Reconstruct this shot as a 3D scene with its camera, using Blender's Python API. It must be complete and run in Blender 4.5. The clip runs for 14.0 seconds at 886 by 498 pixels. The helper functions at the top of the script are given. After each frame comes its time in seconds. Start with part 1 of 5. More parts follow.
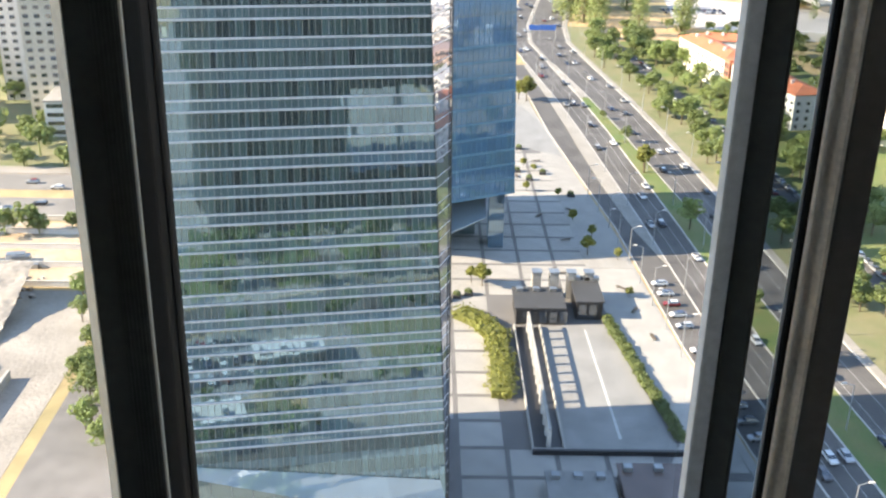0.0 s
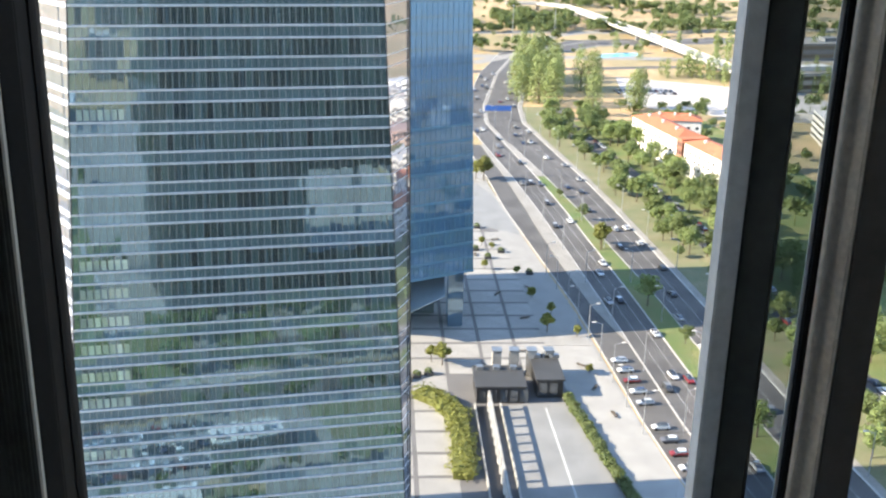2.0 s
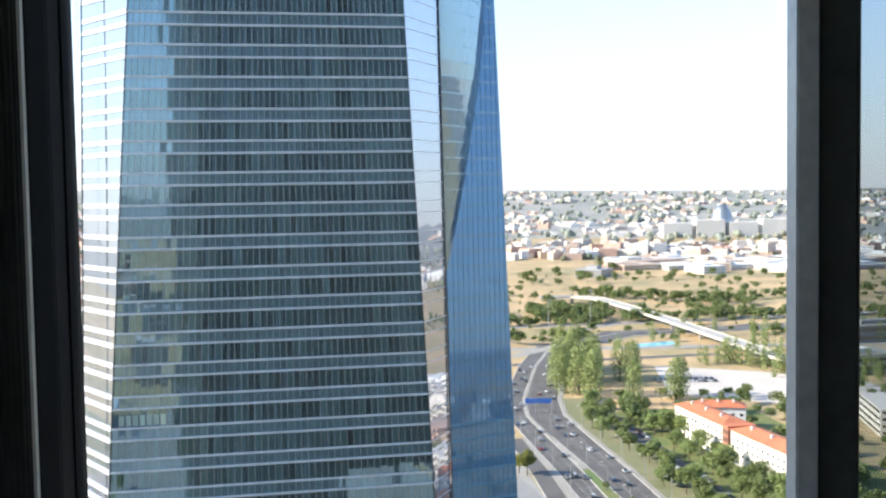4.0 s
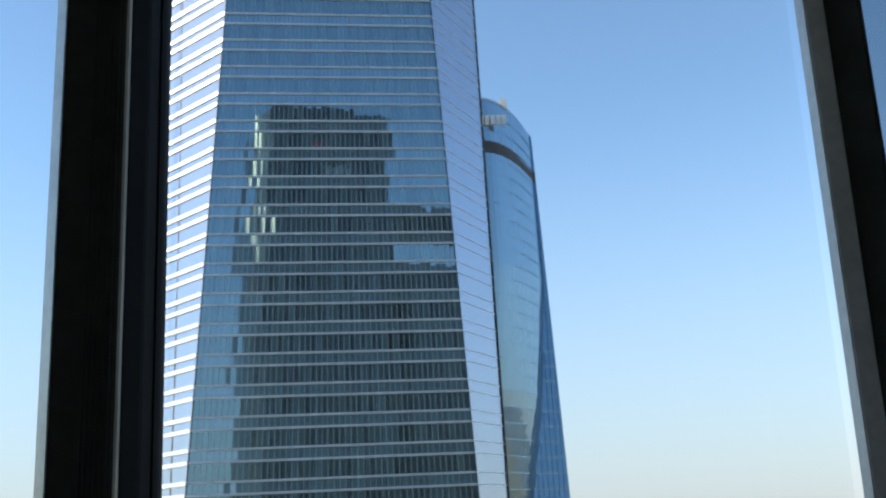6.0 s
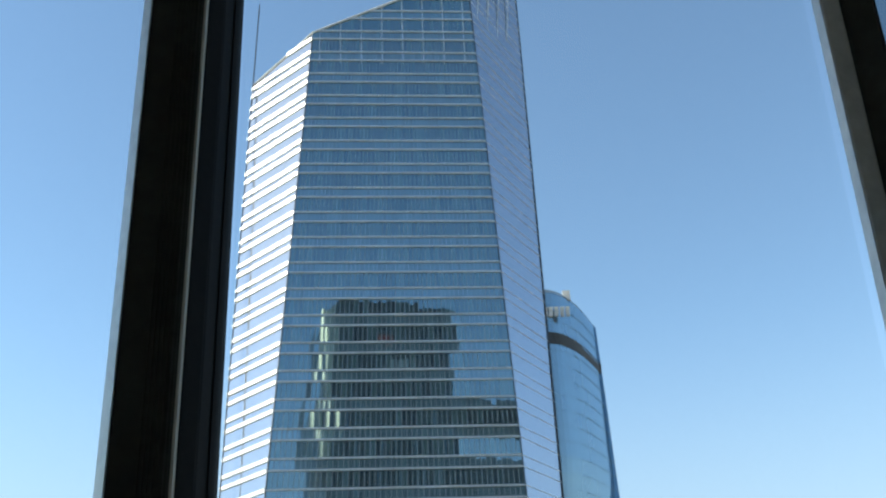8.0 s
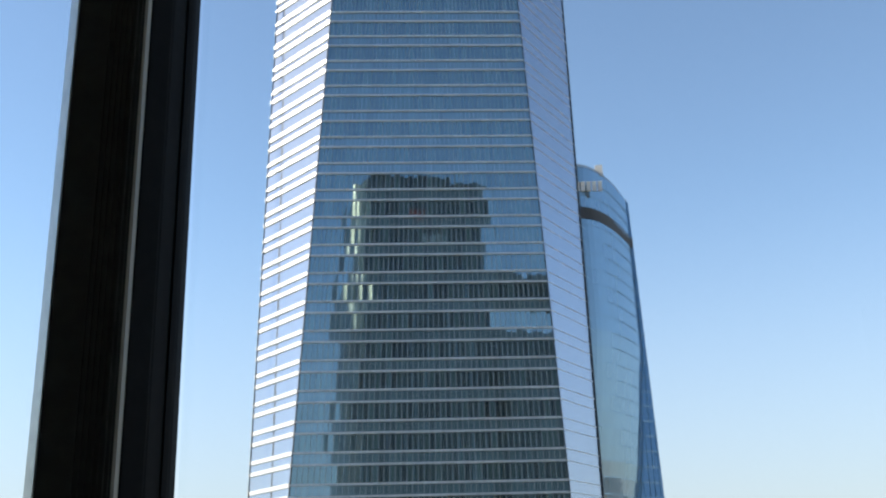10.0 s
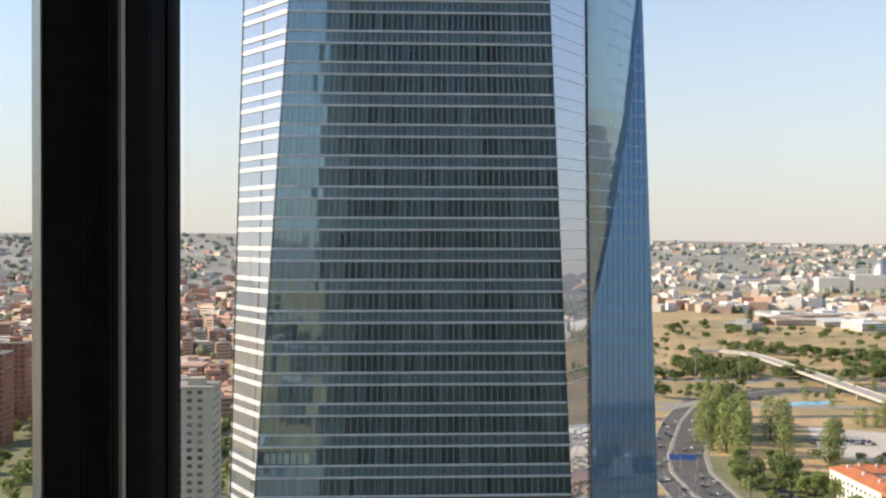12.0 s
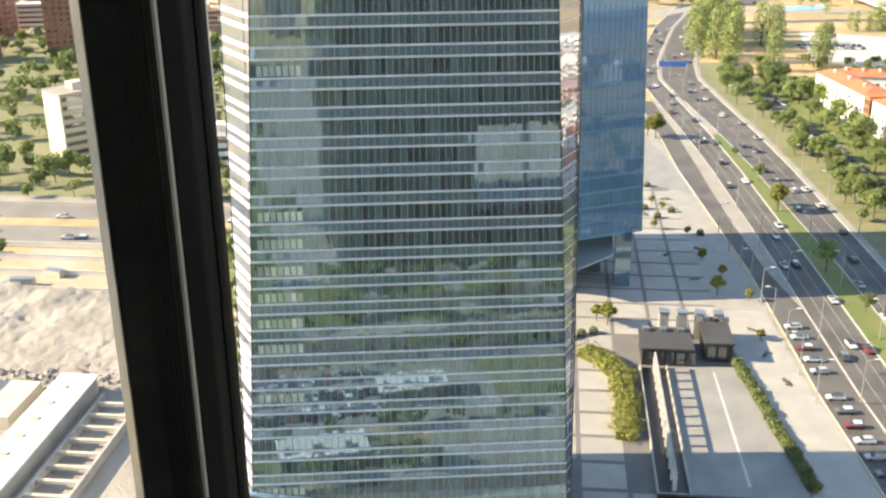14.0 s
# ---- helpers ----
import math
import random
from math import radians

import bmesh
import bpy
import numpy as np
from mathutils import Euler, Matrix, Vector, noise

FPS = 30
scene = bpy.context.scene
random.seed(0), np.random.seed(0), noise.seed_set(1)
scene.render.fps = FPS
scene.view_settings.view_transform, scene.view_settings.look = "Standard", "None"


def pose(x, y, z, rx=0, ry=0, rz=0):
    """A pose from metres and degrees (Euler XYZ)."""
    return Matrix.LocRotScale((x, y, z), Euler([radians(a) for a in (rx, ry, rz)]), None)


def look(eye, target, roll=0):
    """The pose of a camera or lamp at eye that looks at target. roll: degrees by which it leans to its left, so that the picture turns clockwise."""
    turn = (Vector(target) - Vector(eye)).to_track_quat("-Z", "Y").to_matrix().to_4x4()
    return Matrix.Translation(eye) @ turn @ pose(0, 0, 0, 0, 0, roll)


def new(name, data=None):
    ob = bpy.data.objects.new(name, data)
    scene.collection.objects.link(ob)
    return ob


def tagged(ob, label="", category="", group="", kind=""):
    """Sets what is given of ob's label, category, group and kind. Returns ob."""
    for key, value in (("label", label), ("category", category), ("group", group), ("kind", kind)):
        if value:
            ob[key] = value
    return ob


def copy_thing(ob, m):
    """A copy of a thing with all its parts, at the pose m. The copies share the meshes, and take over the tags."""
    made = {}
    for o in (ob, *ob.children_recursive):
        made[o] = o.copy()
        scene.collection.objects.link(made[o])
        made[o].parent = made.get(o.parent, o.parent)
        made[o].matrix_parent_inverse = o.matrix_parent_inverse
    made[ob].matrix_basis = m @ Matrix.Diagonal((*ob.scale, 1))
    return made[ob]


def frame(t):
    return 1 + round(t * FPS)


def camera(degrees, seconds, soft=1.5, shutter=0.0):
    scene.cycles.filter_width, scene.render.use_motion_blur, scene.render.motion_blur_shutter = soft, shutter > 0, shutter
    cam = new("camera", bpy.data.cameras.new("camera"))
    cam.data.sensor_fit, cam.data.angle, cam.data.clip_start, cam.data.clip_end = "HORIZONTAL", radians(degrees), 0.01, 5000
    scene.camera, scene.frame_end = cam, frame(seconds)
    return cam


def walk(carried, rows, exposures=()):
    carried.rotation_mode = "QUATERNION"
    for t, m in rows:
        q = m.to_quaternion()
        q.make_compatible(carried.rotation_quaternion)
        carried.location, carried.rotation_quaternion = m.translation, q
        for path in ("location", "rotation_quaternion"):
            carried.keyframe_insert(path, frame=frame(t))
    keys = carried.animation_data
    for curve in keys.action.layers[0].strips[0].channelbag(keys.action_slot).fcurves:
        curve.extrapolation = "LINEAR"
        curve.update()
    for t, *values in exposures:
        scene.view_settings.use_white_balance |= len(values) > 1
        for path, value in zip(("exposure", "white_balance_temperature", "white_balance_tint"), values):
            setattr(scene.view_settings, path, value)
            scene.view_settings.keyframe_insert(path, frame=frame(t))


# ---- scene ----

cam = camera(45.26, 14.0, soft=2.3)
EYE = 118.0
ROWS = [
    (0, -0.015, -0.231, -1, -23.28, 1.16),
    (0.5, -0.012, -0.223, -2.35, -23.43, 1.54),
    (1, -0.012, -0.177, -3.46, -22.56, 1.66),
    (1.5, -0.007, -0.107, -3.37, -20.85, 1.57),
    (2, 0.003, -0.031, -3.26, -18.99, 1.32),
    (2.5, 0.006, 0.008, -2.88, -15.82, 0.82),
    (3, 0.004, 0.03, -2.24, -11.59, 0.26),
    (3.2, 0.003, 0.026, -1.99, -9.89, 0.12),
    (5.3, -0.009, -0.018, 0.43, 8.11, -2.62),
    (5.5, -0.01, -0.022, 0.78, 9.97, -2.6),
    (6, -0.01, -0.036, 1.74, 14.63, -2.72),
    (6.5, -0.01, -0.049, 2.58, 18.87, -2.75),
    (7, -0.009, -0.059, 3.37, 22.17, -2.7),
    (7.5, -0.008, -0.068, 4.17, 24.5, -2.5),
    (7.7, -0.006, -0.051, 4.52, 25.12, -2.35),
    (9.8, 0.016, 0.125, 6.72, 20.98, -1.8),
    (10, 0.018, 0.142, 7.01, 18.44, -1.5),
    (10.5, 0.014, 0.152, 6.98, 14.37, -0.87),
    (11, 0.012, 0.161, 7.03, 9.54, -0.4),
    (11.5, 0.011, 0.162, 6.95, 4.54, 0.02),
    (12, 0.005, 0.142, 6.69, -0.59, 0.1),
    (12.5, -0.004, 0.117, 6.41, -5.83, 0.28),
    (13, -0.007, 0.121, 6.23, -11.06, 0.02),
    (13.5, -0.001, 0.115, 6.22, -16.22, -0.16),
    (14, -0.003, 0.056, 6.29, -21.38, -0.63),
]
EXPOSURES = [(0.0, 2.06, 7300, 12), (1.0, 2.04, 7250, 12), (2.0, 1.93, 6750, 11), (3.0, 1.88, 6600, 10), (3.2, 1.88, 6600, 10), (5.3, 0.8, 6250, 8), (6.5, 0.82, 6250, 2), (7.7, 0.86, 6550, 0),
             (9.8, 0.82, 6700, 7), (11.0, 0.78, 7200, 11), (12.0, 0.86, 7600, 13), (12.5, 1.16, 7700, 14), (14.0, 1.86, 8150, 11)]
walk(cam, [(t, pose(x, y, EYE, 90 + pitch, 0, yaw) @ pose(0, 0, 0, 0, 0, roll)) for t, x, y, yaw, pitch, roll in ROWS], EXPOSURES)

# ---- daylight: low afternoon sun from the west ----
SUN_AZ, SUN_EL = 264.0, 27.0
world = bpy.data.worlds.new("sky")
scene.world = world
world.use_nodes = True
wn = world.node_tree
sky = wn.nodes.new("ShaderNodeTexSky")
sky.sky_type, sky.sun_disc = "NISHITA", False
sky.sun_elevation, sky.sun_rotation = radians(SUN_EL), radians(SUN_AZ)
sky.altitude, sky.air_density, sky.dust_density, sky.ozone_density = 700, 1.0, 0.1, 1.9
wn.nodes["Background"].inputs["Strength"].default_value = 0.15
# pale haze in the sky, thickest at the horizon, all the way round
way, parts_of, lift = wn.nodes.new("ShaderNodeTexCoord"), wn.nodes.new("ShaderNodeSeparateXYZ"), wn.nodes.new("ShaderNodeMapRange")
hazy = wn.nodes.new("ShaderNodeMixRGB")
lift.interpolation_type = "SMOOTHSTEP"
lift.inputs["From Min"].default_value, lift.inputs["From Max"].default_value = -0.08, 0.38
lift.inputs["To Min"].default_value, lift.inputs["To Max"].default_value = 0.95, 0.0
hazy.inputs["Color2"].default_value = (2.2, 2.36, 2.78, 1)
wn.links.new(way.outputs["Generated"], parts_of.inputs["Vector"])
wn.links.new(parts_of.outputs["Z"], lift.inputs["Value"])
wn.links.new(lift.outputs["Result"], hazy.inputs["Fac"])
wn.links.new(sky.outputs["Color"], hazy.inputs["Color1"])
wn.links.new(hazy.outputs["Color"], wn.nodes["Background"].inputs["Color"])
sun_data = bpy.data.lights.new("sun", "SUN")
sun_data.energy, sun_data.angle, sun_data.color = 4.2, radians(0.5), (1.0, 0.9, 0.76)
sun = new("sun", sun_data)
a, e = radians(SUN_AZ), radians(SUN_EL)
sun.matrix_world = look((0, 0, 400), Vector((0, 0, 400)) - Vector((math.sin(a) * math.cos(e), math.cos(a) * math.cos(e), math.sin(e))))

# ---- materials ----


def material(name, base, rough=0.7, metal=0.0, spec=0.5, noise_size=1.0, amount=0.25, fine=12.0, bump=0.0, alt=None, island=0.0, per_object=0.0):
    """A surface whose colour drifts at two scales, between base and alt, and varies piece by piece."""
    m = bpy.data.materials.new(name)
    m.use_nodes = True
    nt = m.node_tree
    n, links = nt.nodes, nt.links
    b = n["Principled BSDF"]
    b.inputs["Roughness"].default_value, b.inputs["Metallic"].default_value = rough, metal
    b.inputs["Specular IOR Level"].default_value = spec
    co = n.new("ShaderNodeTexCoord")
    big, small = n.new("ShaderNodeTexNoise"), n.new("ShaderNodeTexNoise")
    for node, s, d in ((big, 1.0 / noise_size, 5.0), (small, fine / noise_size, 3.0)):
        node.inputs["Scale"].default_value, node.inputs["Detail"].default_value = s, d
        links.new(co.outputs["Object"], node.inputs["Vector"])
    mix = n.new("ShaderNodeMixRGB")
    alt = alt or tuple(c * (1 - amount) for c in base)
    mix.inputs["Color1"].default_value, mix.inputs["Color2"].default_value = (*base, 1), (*alt, 1)
    ramp = n.new("ShaderNodeMapRange")
    ramp.inputs["From Min"].default_value, ramp.inputs["From Max"].default_value = 0.35, 0.65
    links.new(big.outputs["Fac"], ramp.inputs["Value"])
    links.new(ramp.outputs["Result"], mix.inputs["Fac"])
    val = n.new("ShaderNodeMapRange")
    val.inputs["From Min"].default_value, val.inputs["From Max"].default_value = 0.3, 0.7
    val.inputs["To Min"].default_value, val.inputs["To Max"].default_value = 1 - amount * 0.6, 1 + amount * 0.6
    links.new(small.outputs["Fac"], val.inputs["Value"])
    hsv = n.new("ShaderNodeHueSaturation")
    links.new(mix.outputs["Color"], hsv.inputs["Color"])
    last = val.outputs["Result"]
    for strength, node, socket in ((island, "ShaderNodeNewGeometry", "Random Per Island"), (per_object, "ShaderNodeObjectInfo", "Random")):
        if strength:
            g, r, mul = n.new(node), n.new("ShaderNodeMapRange"), n.new("ShaderNodeMath")
            r.inputs["To Min"].default_value, r.inputs["To Max"].default_value = 1 - strength, 1 + strength
            links.new(g.outputs[socket], r.inputs["Value"])
            mul.operation = "MULTIPLY"
            links.new(last, mul.inputs[0])
            links.new(r.outputs["Result"], mul.inputs[1])
            last = mul.outputs["Value"]
    links.new(last, hsv.inputs["Value"])
    links.new(hsv.outputs["Color"], b.inputs["Base Color"])
    if bump:
        bp = n.new("ShaderNodeBump")
        bp.inputs["Strength"].default_value, bp.inputs["Distance"].default_value = bump, 0.05 * noise_size
        links.new(small.outputs["Fac"], bp.inputs["Height"])
        links.new(bp.outputs["Normal"], b.inputs["Normal"])
    return m


def many_colours(name, colours, rough=0.8, source="ShaderNodeNewGeometry", socket="Random Per Island", spec=0.3):
    """A surface that takes one of several colours, piece by piece, with a little dirt."""
    m = bpy.data.materials.new(name)
    m.use_nodes = True
    n, links = m.node_tree.nodes, m.node_tree.links
    b = n["Principled BSDF"]
    b.inputs["Roughness"].default_value, b.inputs["Specular IOR Level"].default_value = rough, spec
    g, r = n.new(source), n.new("ShaderNodeValToRGB")
    r.color_ramp.interpolation = "CONSTANT"
    while len(r.color_ramp.elements) < len(colours):
        r.color_ramp.elements.new(1.0)
    for i, c in enumerate(colours):
        r.color_ramp.elements[i].position, r.color_ramp.elements[i].color = i / len(colours), (*c, 1)
    links.new(g.outputs[socket], r.inputs["Fac"])
    co, no, mr, mul = n.new("ShaderNodeTexCoord"), n.new("ShaderNodeTexNoise"), n.new("ShaderNodeMapRange"), n.new("ShaderNodeMixRGB")
    no.inputs["Scale"].default_value = 0.4
    links.new(co.outputs["Object"], no.inputs["Vector"])
    mr.inputs["To Min"].default_value, mr.inputs["To Max"].default_value = 0.75, 1.2
    links.new(no.outputs["Fac"], mr.inputs["Value"])
    mul.blend_type, mul.inputs["Fac"].default_value = "MULTIPLY", 1.0
    links.new(r.outputs["Color"], mul.inputs["Color1"])
    links.new(mr.outputs["Result"], mul.inputs["Color2"])
    links.new(mul.outputs["Color"], b.inputs["Base Color"])
    return m


def curtain_glass(name, inside, tint, mirror, rough=0.02, varied=0.5):
    """Coated facade glass: a tinted mirror over a dim interior that differs from pane to pane."""
    m = bpy.data.materials.new(name)
    m.use_nodes = True
    n, links = m.node_tree.nodes, m.node_tree.links
    out = n["Material Output"]
    b = n["Principled BSDF"]
    b.inputs["Roughness"].default_value = 0.6
    g, r, mul = n.new("ShaderNodeNewGeometry"), n.new("ShaderNodeMapRange"), n.new("ShaderNodeMixRGB")
    r.inputs["To Min"].default_value, r.inputs["To Max"].default_value = 1 - varied, 1 + varied
    links.new(g.outputs["Random Per Island"], r.inputs["Value"])
    mul.blend_type, mul.inputs["Fac"].default_value = "MULTIPLY", 1.0
    mul.inputs["Color1"].default_value = (*inside, 1)
    links.new(r.outputs["Result"], mul.inputs["Color2"])
    links.new(mul.outputs["Color"], b.inputs["Base Color"])
    gl, fr, add, mix = n.new("ShaderNodeBsdfGlossy"), n.new("ShaderNodeFresnel"), n.new("ShaderNodeMapRange"), n.new("ShaderNodeMixShader")
    gl.inputs["Color"].default_value, gl.inputs["Roughness"].default_value = (*tint, 1), rough
    fr.inputs["IOR"].default_value = 1.5
    add.inputs["To Min"].default_value, add.inputs["To Max"].default_value = mirror, 1.0
    links.new(fr.outputs["Fac"], add.inputs["Value"])
    links.new(add.outputs["Result"], mix.inputs["Fac"])
    links.new(b.outputs["BSDF"], mix.inputs[1])
    links.new(gl.outputs["BSDF"], mix.inputs[2])
    links.new(mix.outputs["Shader"], out.inputs["Surface"])
    return m


def clear_glass(name, tint, mirror=0.04):
    """A window pane to look through."""
    m = bpy.data.materials.new(name)
    m.use_nodes = True
    n, links = m.node_tree.nodes, m.node_tree.links
    tr, gl, mix = n.new("ShaderNodeBsdfTransparent"), n.new("ShaderNodeBsdfGlossy"), n.new("ShaderNodeMixShader")
    tr.inputs["Color"].default_value = (*tint, 1)
    gl.inputs["Roughness"].default_value = 0.01
    mix.inputs["Fac"].default_value = mirror
    links.new(tr.outputs["BSDF"], mix.inputs[1])
    links.new(gl.outputs["BSDF"], mix.inputs[2])
    links.new(mix.outputs["Shader"], n["Material Output"].inputs["Surface"])
    return m


def leafy(m, share=0.4):
    """Leaves that let part of the light through to their shaded side."""
    n, links = m.node_tree.nodes, m.node_tree.links
    b, tl, mix = n["Principled BSDF"], n.new("ShaderNodeBsdfTranslucent"), n.new("ShaderNodeMixShader")
    links.new(b.inputs["Base Color"].links[0].from_socket, tl.inputs["Color"])
    mix.inputs["Fac"].default_value = share
    links.new(b.outputs["BSDF"], mix.inputs[1])
    links.new(tl.outputs["BSDF"], mix.inputs[2])
    links.new(mix.outputs["Shader"], n["Material Output"].inputs["Surface"])
    return m


